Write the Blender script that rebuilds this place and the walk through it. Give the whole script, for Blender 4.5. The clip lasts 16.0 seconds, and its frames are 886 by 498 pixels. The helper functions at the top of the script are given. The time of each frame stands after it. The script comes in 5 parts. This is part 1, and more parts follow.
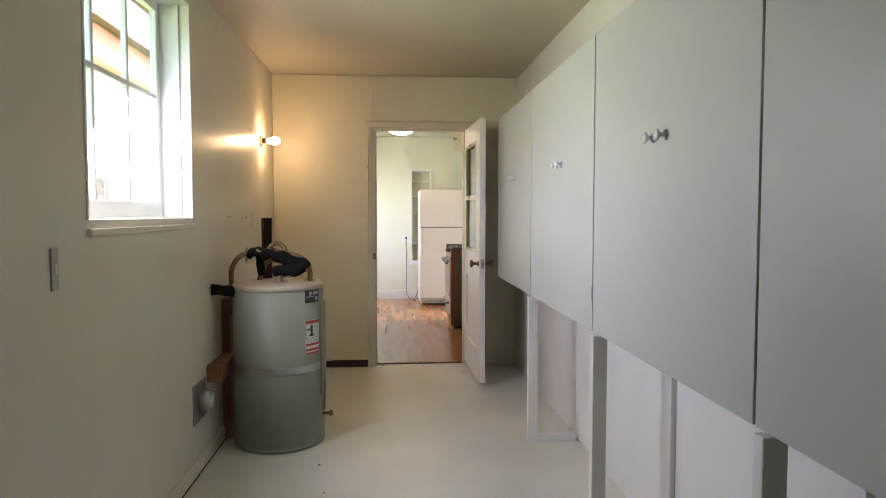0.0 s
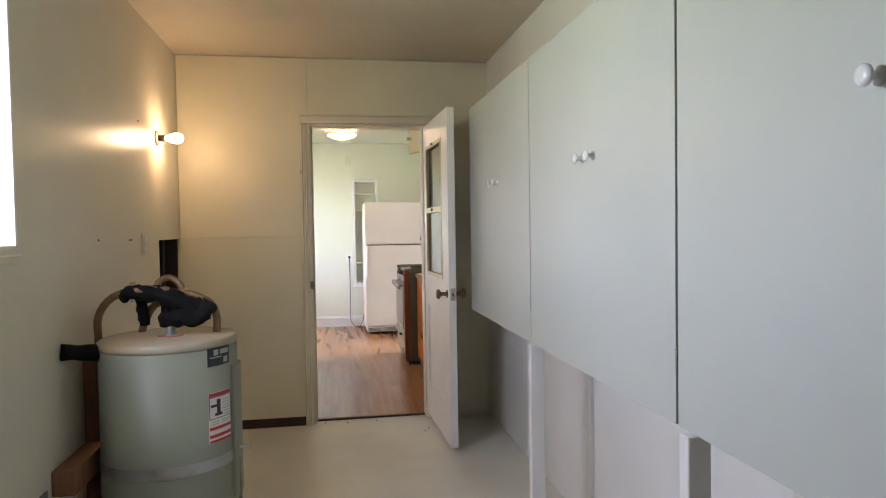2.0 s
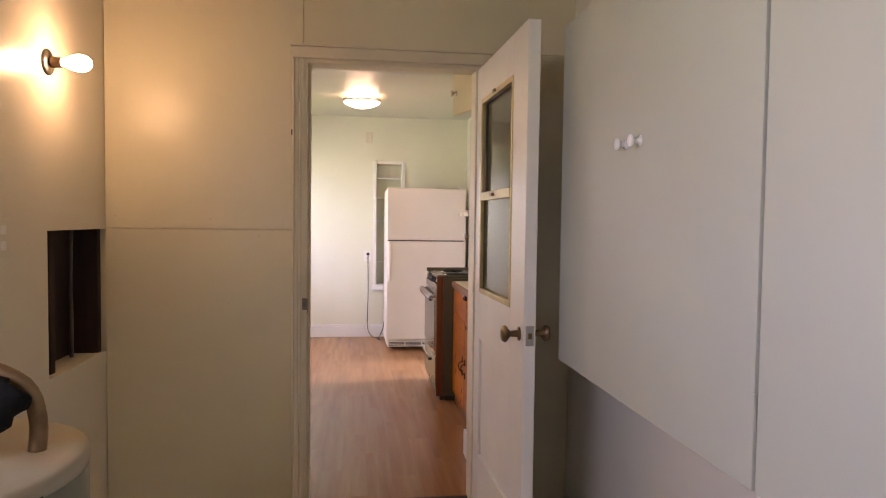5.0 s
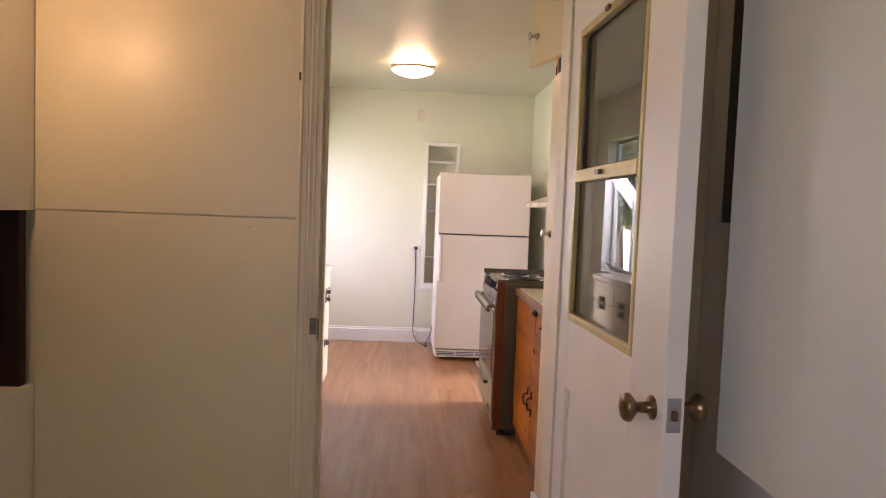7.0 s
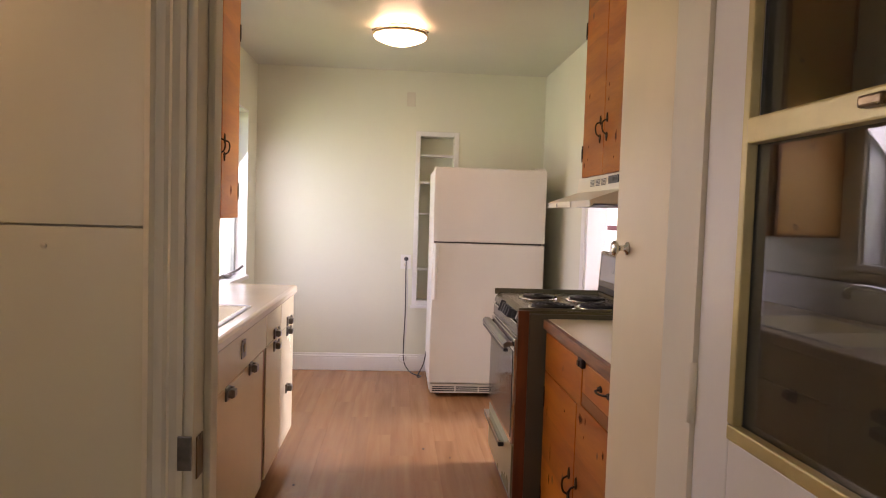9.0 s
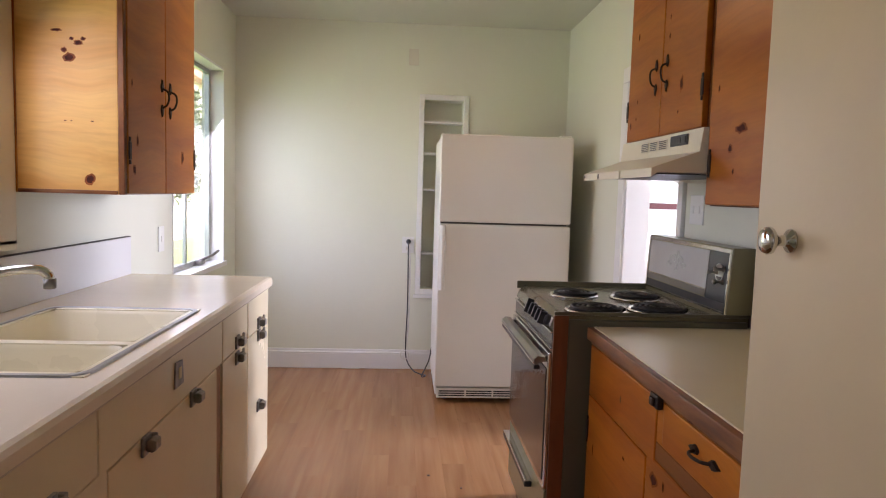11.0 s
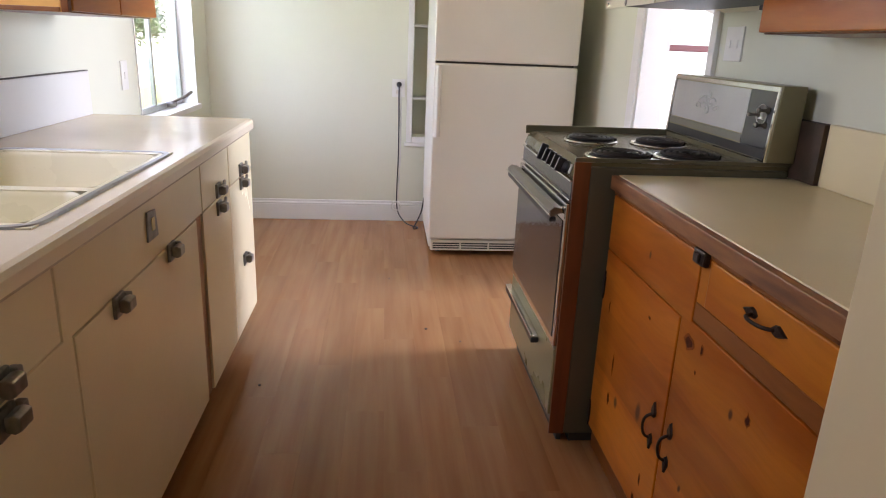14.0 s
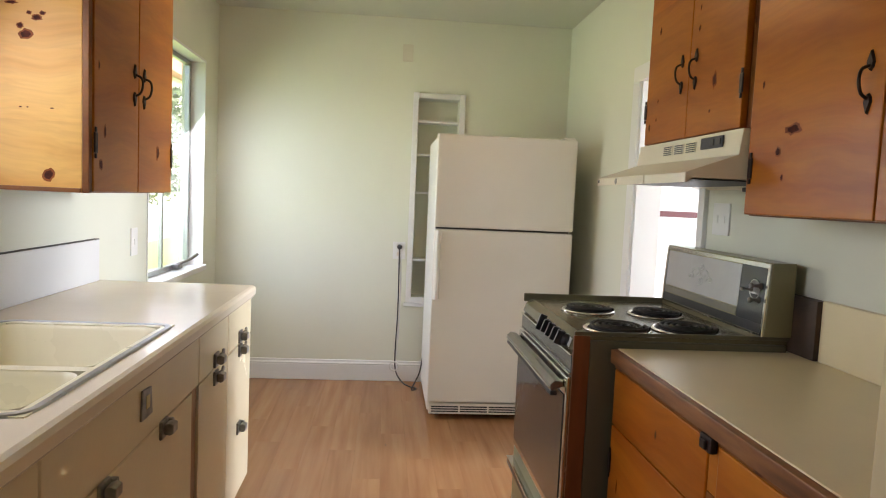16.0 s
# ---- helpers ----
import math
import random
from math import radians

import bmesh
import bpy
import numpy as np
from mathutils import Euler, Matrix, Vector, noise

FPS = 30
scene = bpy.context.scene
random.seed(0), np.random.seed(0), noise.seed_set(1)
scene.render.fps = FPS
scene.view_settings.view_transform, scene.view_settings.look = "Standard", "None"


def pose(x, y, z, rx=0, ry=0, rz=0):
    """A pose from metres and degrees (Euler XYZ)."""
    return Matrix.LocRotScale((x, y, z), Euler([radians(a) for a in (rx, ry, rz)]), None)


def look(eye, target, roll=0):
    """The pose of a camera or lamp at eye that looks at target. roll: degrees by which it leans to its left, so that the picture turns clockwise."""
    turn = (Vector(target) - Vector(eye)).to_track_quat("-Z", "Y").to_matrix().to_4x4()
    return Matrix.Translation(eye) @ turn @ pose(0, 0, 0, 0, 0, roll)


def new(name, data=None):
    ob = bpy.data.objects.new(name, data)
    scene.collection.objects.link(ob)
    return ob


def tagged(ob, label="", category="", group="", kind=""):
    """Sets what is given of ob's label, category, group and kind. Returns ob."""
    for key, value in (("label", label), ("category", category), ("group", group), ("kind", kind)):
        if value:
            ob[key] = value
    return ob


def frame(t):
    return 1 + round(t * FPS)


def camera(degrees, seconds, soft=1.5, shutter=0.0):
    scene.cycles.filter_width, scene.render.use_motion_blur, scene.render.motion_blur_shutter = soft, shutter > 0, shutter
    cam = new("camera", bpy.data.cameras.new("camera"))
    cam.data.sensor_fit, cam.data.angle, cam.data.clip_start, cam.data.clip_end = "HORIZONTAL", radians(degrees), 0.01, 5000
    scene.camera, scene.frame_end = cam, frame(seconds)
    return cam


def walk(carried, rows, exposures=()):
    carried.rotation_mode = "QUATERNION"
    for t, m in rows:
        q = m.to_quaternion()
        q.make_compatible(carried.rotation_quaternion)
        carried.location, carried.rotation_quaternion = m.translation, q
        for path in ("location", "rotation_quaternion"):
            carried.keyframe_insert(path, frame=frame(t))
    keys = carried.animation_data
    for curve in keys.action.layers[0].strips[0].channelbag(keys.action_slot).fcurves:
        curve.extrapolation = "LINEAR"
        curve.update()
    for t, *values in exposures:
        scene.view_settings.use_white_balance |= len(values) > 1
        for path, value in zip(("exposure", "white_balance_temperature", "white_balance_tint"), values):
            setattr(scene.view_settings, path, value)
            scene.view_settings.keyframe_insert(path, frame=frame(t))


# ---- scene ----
cam = camera(67.4, 16.0, soft=1.1)
PATH = [
    (0, (0.02, -0.127, 1.311), (0.177, 1.864, 1.205), -0.0),
    (0.5, (-0.018, 0.101, 1.304), (0.22, 2.083, 1.179), -0.5),
    (1, (0.012, 0.406, 1.3), (0.23, 2.391, 1.19), 2.1),
    (1.5, (0.024, 0.7, 1.306), (0.247, 2.685, 1.196), 1.1),
    (2, (0.008, 1.0, 1.326), (0.342, 2.971, 1.261), -0.9),
    (2.5, (0.006, 1.3, 1.313), (0.341, 3.269, 1.207), 0.1),
    (3, (0.065, 1.557, 1.308), (0.319, 3.538, 1.205), 0.4),
    (3.5, (0.081, 1.837, 1.307), (0.325, 3.818, 1.173), 0.7),
    (3.7, (0.088, 1.945, 1.321), (0.371, 3.923, 1.24), 0.4),
    (5.8, (0.105, 2.93, 1.333), (0.352, 4.912, 1.226), 0.8),
    (6, (0.117, 3.029, 1.331), (0.344, 5.013, 1.209), 0.6),
    (6.5, (0.143, 3.281, 1.333), (0.298, 5.274, 1.261), 2.5),
    (7, (0.161, 3.515, 1.324), (0.272, 5.509, 1.208), 2.2),
    (7.5, (0.128, 3.776, 1.327), (0.265, 5.77, 1.256), 1.4),
    (8, (0.13, 4.063, 1.333), (0.306, 6.052, 1.229), 0.3),
    (8.5, (0.159, 4.349, 1.324), (0.3, 6.341, 1.229), 1.7),
    (11, (0.215, 5.297, 1.297), (0.337, 7.287, 1.129), 1.7),
    (11.5, (0.179, 5.437, 1.313), (0.353, 7.427, 1.228), 0.9),
    (12, (0.148, 5.515, 1.3), (0.413, 7.49, 1.127), 1.4),
    (12.5, (0.161, 5.536, 1.277), (0.376, 7.499, 0.959), 1.1),
    (13, (0.17, 5.541, 1.255), (0.383, 7.482, 0.821), 1.5),
    (13.5, (0.174, 5.542, 1.242), (0.37, 7.462, 0.715), 1.3),
    (14, (0.163, 5.534, 1.232), (0.344, 7.434, 0.633), 2.4),
    (14.5, (0.177, 5.535, 1.224), (0.325, 7.411, 0.547), 2.9),
    (15, (0.18, 5.552, 1.242), (0.337, 7.469, 0.695), 3.7),
    (15.5, (0.154, 5.546, 1.275), (0.339, 7.511, 0.951), 3.0),
    (16, (0.156, 5.537, 1.295), (0.331, 7.524, 1.139), 2.6),
]
walk(cam, [(t, look(eye, target, roll)) for t, eye, target, roll in PATH], [(0.0, 3.50, 6700, 30), (2.5, 3.42, 6450, 31), (3.7, 3.20, 7400, 40), (6.5, 3.32, 7150, 48), (8.5, 2.94, 7600, 46), (11.0, 2.63, 6750, 38), (12.0, 2.42, 6800, 34), (13.0, 2.50, 6650, 32), (14.5, 2.96, 6800, 32), (16.0, 2.78, 7050, 25)])

# ---- world, sun, exposure ----
world = bpy.data.worlds.new("sky")
scene.world = world
world.use_nodes = True
wn = world.node_tree.nodes
sky = wn.new("ShaderNodeTexSky")
sky.sky_type, sky.sun_disc = "NISHITA", False
SUN_EL, SUN_ROT = 52.0, 70.0
sky.sun_elevation, sky.sun_rotation = radians(SUN_EL), radians(SUN_ROT)
world.node_tree.links.new(sky.outputs[0], wn["Background"].inputs[0])
sky.dust_density, sky.air_density = 3.0, 1.0
wn["Background"].inputs[1].default_value = 0.15
sun = new("sun", bpy.data.lights.new("sun", "SUN"))
sun.data.energy, sun.data.angle, sun.data.color = 5.0, radians(0.6), (1.0, 0.95, 0.88)
_se, _sr = radians(SUN_EL), radians(SUN_ROT)


def window_light(name, at, target, wide, high, watts, color=(0.80, 0.91, 1.0)):
    """The sky's light in a window's opening."""
    lamp = new(name, bpy.data.lights.new(name, "AREA"))
    lamp.data.shape, lamp.data.size, lamp.data.size_y = "RECTANGLE", wide, high
    lamp.data.energy, lamp.data.color = watts, color
    lamp.matrix_world = look(at, target)
    return lamp


window_light("daylight_laundry", (-1.17, 2.70, 1.62), (1.1, 3.35, 0.3), 1.0, 0.54, 2.6)
window_light("daylight_kitchen", (-1.16, 9.30, 1.36), (0.60, 9.72, 0.0), 0.85, 1.0, 2.6, (0.74, 0.87, 1.0))
window_light("daylight_next_room", (4.44, 8.5, 1.5), (1.4, 8.38, 0.7), 0.9, 1.3, 42.0, (0.64, 0.82, 1.0))
window_light("daylight_sink", (-1.10, 6.89, 1.56), (-0.3, 6.89, 0.8), 0.7, 0.75, 1.5)
sun.matrix_world = look((0, 0, 0), (-math.sin(_sr) * math.cos(_se), -math.cos(_sr) * math.cos(_se), -math.sin(_se)))


# ---- materials ----
def mat(name, color, rough=0.5, metal=0.0, vary=0.08, scale=3.0, grain=60.0, bump=0.05, tint=None, stretch=(1, 1, 1), coat=0.0, spec=0.5):
    """Painted or plain surface: colour that drifts at two scales, and a fine relief."""
    m = bpy.data.materials.new(name)
    m.use_nodes = True
    n, l = m.node_tree.nodes, m.node_tree.links
    b = n["Principled BSDF"]
    b.inputs["Metallic"].default_value = metal
    b.inputs["Specular IOR Level"].default_value = spec
    b.inputs["Coat Weight"].default_value = coat
    geo = n.new("ShaderNodeNewGeometry")
    mp = n.new("ShaderNodeVectorMath")
    mp.operation = "MULTIPLY"
    mp.inputs[1].default_value = stretch
    l.new(geo.outputs["Position"], mp.inputs[0])
    big, fine = n.new("ShaderNodeTexNoise"), n.new("ShaderNodeTexNoise")
    big.inputs["Scale"].default_value, big.inputs["Detail"].default_value = scale, 5
    fine.inputs["Scale"].default_value, fine.inputs["Detail"].default_value = grain, 3
    l.new(mp.outputs[0], big.inputs["Vector"])
    l.new(mp.outputs[0], fine.inputs["Vector"])
    dark = [c * (1 - vary * 2.2) for c in color] if tint is None else tint
    mix = n.new("ShaderNodeMix")
    mix.data_type = "RGBA"
    mix.inputs[6].default_value, mix.inputs[7].default_value = (*dark, 1), (*color, 1)
    ramp = n.new("ShaderNodeMapRange")
    ramp.interpolation_type = "SMOOTHSTEP"
    ramp.inputs[1].default_value, ramp.inputs[2].default_value = 0.25, 0.72
    l.new(big.outputs[0], ramp.inputs[0])
    l.new(ramp.outputs[0], mix.inputs[0])
    l.new(mix.outputs[2], b.inputs["Base Color"])
    rr = n.new("ShaderNodeMapRange")
    rr.inputs[3].default_value, rr.inputs[4].default_value = max(0.02, rough - 0.025), min(1, rough + 0.03)
    l.new(big.outputs[0], rr.inputs[0])
    l.new(rr.outputs[0], b.inputs["Roughness"])
    bp = n.new("ShaderNodeBump")
    bp.inputs["Strength"].default_value, bp.inputs["Distance"].default_value = bump, 0.01
    l.new(fine.outputs[0], bp.inputs["Height"])
    l.new(bp.outputs[0], b.inputs["Normal"])
    return m


def pine(name, light, dark, knot=(0.075, 0.014, 0.006), rough=0.3, along="z", seed=0.0, flat="x", plain=0.12):
    """Varnished knotty pine: stretched grain, broad bands and scattered knots."""
    m = bpy.data.materials.new(name)
    m.use_nodes = True
    n, l = m.node_tree.nodes, m.node_tree.links
    b = n["Principled BSDF"]
    geo = n.new("ShaderNodeNewGeometry")
    info = n.new("ShaderNodeObjectInfo")
    add = n.new("ShaderNodeVectorMath")
    add.operation = "MULTIPLY_ADD"
    add.inputs[1].default_value = (1, 1, 1)
    off = n.new("ShaderNodeMath")
    off.operation = "MULTIPLY_ADD"
    off.inputs[1].default_value, off.inputs[2].default_value = 7.0, seed
    l.new(info.outputs["Random"], off.inputs[0])
    l.new(geo.outputs["Position"], add.inputs[0])
    l.new(off.outputs[0], add.inputs[2])
    st = n.new("ShaderNodeVectorMath")
    st.operation = "MULTIPLY"
    st.inputs[1].default_value = {"z": (9, 9, 0.7), "y": (9, 0.7, 9), "x": (0.7, 9, 9)}[along]
    warp = n.new("ShaderNodeTexNoise")
    warp.inputs["Scale"].default_value = 2.5
    l.new(add.outputs[0], warp.inputs["Vector"])
    wadd = n.new("ShaderNodeVectorMath")
    wadd.operation = "MULTIPLY_ADD"
    wadd.inputs[1].default_value = (0.12, 0.12, 0.12)
    l.new(warp.outputs["Color"], wadd.inputs[0])
    l.new(add.outputs[0], wadd.inputs[2])
    l.new(wadd.outputs[0], st.inputs[0])
    g1, g2 = n.new("ShaderNodeTexNoise"), n.new("ShaderNodeTexNoise")
    g1.inputs["Scale"].default_value, g1.inputs["Detail"].default_value = 1.2, 4
    g2.inputs["Scale"].default_value, g2.inputs["Detail"].default_value = 9.0, 5
    l.new(st.outputs[0], g1.inputs["Vector"])
    l.new(st.outputs[0], g2.inputs["Vector"])
    mx = n.new("ShaderNodeMix")
    mx.data_type = "RGBA"
    mx.inputs[6].default_value, mx.inputs[7].default_value = (*dark, 1), (*light, 1)
    r1 = n.new("ShaderNodeMapRange")
    r1.inputs[1].default_value, r1.inputs[2].default_value = 0.32, 0.62
    l.new(g1.outputs[0], r1.inputs[0])
    l.new(r1.outputs[0], mx.inputs[0])
    mg = n.new("ShaderNodeMix")
    mg.data_type, mg.blend_type = "RGBA", "MULTIPLY"
    mg.inputs[0].default_value = 0.22
    r2 = n.new("ShaderNodeMapRange")
    r2.inputs[1].default_value, r2.inputs[2].default_value, r2.inputs[3].default_value = 0.35, 0.6, 0.6
    l.new(g2.outputs[0], r2.inputs[0])
    l.new(mx.outputs[2], mg.inputs[6])
    l.new(r2.outputs[0], mg.inputs[7])
    tone, tv = n.new("ShaderNodeHueSaturation"), n.new("ShaderNodeMapRange")
    tv.inputs[3].default_value, tv.inputs[4].default_value = 0.92, 1.08
    l.new(info.outputs["Random"], tv.inputs[0])
    # edge-glued boards, each with a tone of its own
    pz, row, white, bt, both_t = n.new("ShaderNodeSeparateXYZ"), n.new("ShaderNodeMath"), n.new("ShaderNodeTexWhiteNoise"), n.new("ShaderNodeMapRange"), n.new("ShaderNodeMath")
    row.operation, both_t.operation, white.noise_dimensions = "MULTIPLY_ADD", "MULTIPLY", "1D"
    row.inputs[1].default_value, row.inputs[2].default_value = 1 / 0.19, -1.64 / 0.19 + 40
    cut = n.new("ShaderNodeMath")
    cut.operation = "FLOOR"
    l.new(geo.outputs["Position"], pz.inputs[0])
    l.new(pz.outputs[2], row.inputs[0])
    l.new(row.outputs[0], cut.inputs[0])
    l.new(cut.outputs[0], white.inputs["W"])
    bt.inputs[3].default_value, bt.inputs[4].default_value = 0.74, 1.16
    l.new(white.outputs["Value"], bt.inputs[0])
    l.new(tv.outputs[0], both_t.inputs[0])
    l.new(bt.outputs[0], both_t.inputs[1])
    l.new(both_t.outputs[0], tone.inputs["Value"])
    l.new(mg.outputs[2], tone.inputs["Color"])
    kn = n.new("ShaderNodeTexVoronoi")
    kn.inputs["Scale"].default_value = 6.5
    kn.voronoi_dimensions = "2D"
    ksep, ks = n.new("ShaderNodeSeparateXYZ"), n.new("ShaderNodeCombineXYZ")
    kz = n.new("ShaderNodeMath")
    kz.operation = "MULTIPLY"
    kz.inputs[1].default_value = 0.62
    l.new(wadd.outputs[0], ksep.inputs[0])
    l.new(ksep.outputs[1 if flat == "x" else 0], ks.inputs[0])
    l.new(ksep.outputs[2], kz.inputs[0])
    l.new(kz.outputs[0], ks.inputs[1])
    l.new(ks.outputs[0], kn.inputs["Vector"])
    kr = n.new("ShaderNodeMapRange")
    kr.inputs[1].default_value, kr.inputs[2].default_value = 0.45, 1.0
    kr.inputs[3].default_value, kr.inputs[4].default_value = 0.95, 0.0
    sep, some, both = n.new("ShaderNodeSeparateColor"), n.new("ShaderNodeMath"), n.new("ShaderNodeMath")
    big_k, rad = n.new("ShaderNodeMapRange"), n.new("ShaderNodeMath")
    rad.operation = "DIVIDE"
    big_k.inputs[3].default_value, big_k.inputs[4].default_value = 0.03, 0.13
    l.new(sep.outputs[1], big_k.inputs[0])
    l.new(kn.outputs["Distance"], rad.inputs[0])
    l.new(big_k.outputs[0], rad.inputs[1])
    l.new(rad.outputs[0], kr.inputs[0])
    some.operation, both.operation = "GREATER_THAN", "MULTIPLY"
    some.inputs[1].default_value = plain
    l.new(kn.outputs["Color"], sep.inputs[0])
    l.new(sep.outputs[0], some.inputs[0])
    l.new(some.outputs[0], both.inputs[0])
    l.new(kr.outputs[0], both.inputs[1])
    mk = n.new("ShaderNodeMix")
    mk.data_type = "RGBA"
    mk.inputs[7].default_value = (*knot, 1)
    l.new(both.outputs[0], mk.inputs[0])
    l.new(tone.outputs[0], mk.inputs[6])
    l.new(mk.outputs[2], b.inputs["Base Color"])
    b.inputs["Roughness"].default_value = rough
    b.inputs["Specular IOR Level"].default_value = 0.22
    bp = n.new("ShaderNodeBump")
    bp.inputs["Strength"].default_value, bp.inputs["Distance"].default_value = 0.12, 0.004
    l.new(g2.outputs[0], bp.inputs["Height"])
    l.new(bp.outputs[0], b.inputs["Normal"])
    return m


def glow(name, color, power):
    m = bpy.data.materials.new(name)
    m.use_nodes = True
    b = m.node_tree.nodes["Principled BSDF"]
    b.inputs["Base Color"].default_value = (0.8, 0.78, 0.72, 1)
    b.inputs["Emission Color"].default_value = (*color, 1)
    b.inputs["Emission Strength"].default_value = power
    return m


def thin_glass(name, tint, rough=0.0, gloss=0.05):
    """A single pane: clear to look through, with a mirror gloss that grows at grazing angles."""
    m = bpy.data.materials.new(name)
    m.use_nodes = True
    n, l = m.node_tree.nodes, m.node_tree.links
    out = n["Material Output"]
    n.remove(n["Principled BSDF"])
    t, g, f, x = n.new("ShaderNodeBsdfTransparent"), n.new("ShaderNodeBsdfGlossy"), n.new("ShaderNodeLayerWeight"), n.new("ShaderNodeMixShader")
    pw, sc = n.new("ShaderNodeMath"), n.new("ShaderNodeMath")
    pw.operation, sc.operation = "POWER", "MULTIPLY_ADD"
    pw.inputs[1].default_value, sc.inputs[1].default_value, sc.inputs[2].default_value = 4.0, 0.85, gloss
    f.inputs["Blend"].default_value = 0.5
    l.new(f.outputs["Facing"], pw.inputs[0])
    l.new(pw.outputs[0], sc.inputs[0])
    t.inputs[0].default_value = (*tint, 1)
    g.inputs["Roughness"].default_value = rough
    l.new(sc.outputs[0], x.inputs[0])
    l.new(t.outputs[0], x.inputs[1])
    l.new(g.outputs[0], x.inputs[2])
    l.new(x.outputs[0], out.inputs[0])
    return m


CREAM = mat("cream_wall_paint", (0.72, 0.67, 0.54), 0.34, vary=0.035, scale=1.6, grain=140, bump=0.03)
PANEL = mat("cream_panel_paint", (0.75, 0.695, 0.51), 0.36, vary=0.04, scale=1.4, grain=120, bump=0.03)
LCEIL = mat("tan_ceiling_paint", (0.64, 0.57, 0.44), 0.5, vary=0.06, scale=1.2, grain=160, bump=0.05)
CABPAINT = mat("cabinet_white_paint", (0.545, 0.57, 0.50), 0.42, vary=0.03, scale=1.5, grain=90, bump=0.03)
TRIM = mat("cream_trim_gloss", (0.76, 0.69, 0.53), 0.5, vary=0.05, scale=4, grain=60, bump=0.04)
DOORP = mat("white_door_gloss", (0.82, 0.79, 0.72), 0.3, vary=0.04, scale=3, grain=60, bump=0.04)
PANTRYP = mat("tan_cream_pantry_paint", (0.74, 0.595, 0.36), 0.4, vary=0.04, scale=3, grain=80, bump=0.03)
# cream wall lightened: window light under the cabinets is in this colour; posts white
LITWALL = mat("white_lit_wall_paint", (0.80, 0.78, 0.72), 0.45, vary=0.04, scale=1.6, grain=120, bump=0.03)
KWALL = mat("kitchen_wall_paint", (0.745, 0.755, 0.62), 0.62, vary=0.025, scale=1.3, grain=150, bump=0.03)
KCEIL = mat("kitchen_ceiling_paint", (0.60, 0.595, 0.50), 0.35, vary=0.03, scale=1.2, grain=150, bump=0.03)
WHITE = mat("white_trim_paint", (0.82, 0.82, 0.79), 0.3, vary=0.03, scale=3, grain=80, bump=0.03)
LFLOOR = mat("painted_cement_floor", (0.76, 0.73, 0.62), 0.42, vary=0.10, scale=1.1, grain=45, bump=0.06)
DARKBROWN = mat("dark_brown_gaps_and_dirt", (0.07, 0.04, 0.025), 0.8, vary=0.2, scale=14, grain=90, bump=0.2)
# wood taken near black, the shade of cavity and pantry in its colour
SHADEW = mat("cavity_shade_wood", (0.028, 0.010, 0.008), 0.75, vary=0.25, scale=6, grain=60, bump=0.2, stretch=(6, 6, 0.8))
REDWOOD = mat("reddish_lumber", (0.33, 0.15, 0.08), 0.65, vary=0.2, scale=5, grain=60, bump=0.12, stretch=(6, 6, 0.8))
TANK = mat("tank_enamel_grey_green", (0.26, 0.275, 0.205), 0.46, vary=0.04, scale=2.5, grain=70, bump=0.02)
TANKTOP = mat("tank_top_stained", (0.38, 0.35, 0.27), 0.5, vary=0.10, scale=9, grain=70, bump=0.04, tint=(0.42, 0.30, 0.18))
BLACK = mat("black_rubber_foam", (0.008, 0.008, 0.008), 0.85, vary=0.2, scale=20, grain=120, bump=0.3, spec=0.2)
BLACKP = mat("black_plastic", (0.02, 0.02, 0.022), 0.35, vary=0.1, scale=20)
COPPER = mat("dull_copper", (0.34, 0.22, 0.12), 0.5, 0.7, vary=0.2, scale=16)
BRASS = mat("aged_brass", (0.24, 0.16, 0.085), 0.28, 0.9, vary=0.15, scale=25)
GILT = mat("gilt_frame_paint", (0.62, 0.50, 0.22), 0.35, 0.3, vary=0.1, scale=12)
STEEL = mat("galvanised_strap", (0.48, 0.48, 0.46), 0.42, 0.9, vary=0.12, scale=15)
CHROME = mat("chrome", (0.72, 0.72, 0.70), 0.12, 1.0, vary=0.06, scale=20, bump=0.01)
PEWTER = mat("worn_pewter", (0.30, 0.28, 0.25), 0.36, 0.85, vary=0.2, scale=40)
IRON = mat("black_iron", (0.04, 0.022, 0.016), 0.5, 0.4, vary=0.2, scale=40, bump=0.2)
PORC = mat("white_porcelain_knob", (0.82, 0.82, 0.80), 0.12, vary=0.02)
SINKW = mat("cream_sink_enamel", (0.86, 0.78, 0.55), 0.28, vary=0.02, scale=3, bump=0.01)
LAMIN = mat("pink_white_laminate", (0.86, 0.735, 0.55), 0.2, vary=0.03, scale=3, grain=300, bump=0.015)
LAMINY = mat("beige_laminate", (0.82, 0.69, 0.43), 0.3, vary=0.04, scale=3, grain=300, bump=0.015)
SPLASH = mat("pale_splash_laminate", (0.76, 0.76, 0.74), 0.3, vary=0.03, scale=3)
LCAB = mat("cream_cabinet_enamel", (0.82, 0.70, 0.46), 0.26, vary=0.035, scale=2.5, grain=60, bump=0.03)
FRIDGE = mat("textured_white_enamel", (0.80, 0.77, 0.68), 0.33, vary=0.02, scale=2, grain=420, bump=0.09)
GASKET = mat("grey_gasket", (0.10, 0.09, 0.075), 0.6, vary=0.1)
GRILLE = mat("dark_grille", (0.05, 0.047, 0.04), 0.5, vary=0.1)
AVOC = mat("olive_stove_enamel", (0.11, 0.10, 0.06), 0.3, vary=0.08, scale=3, grain=90, bump=0.02)
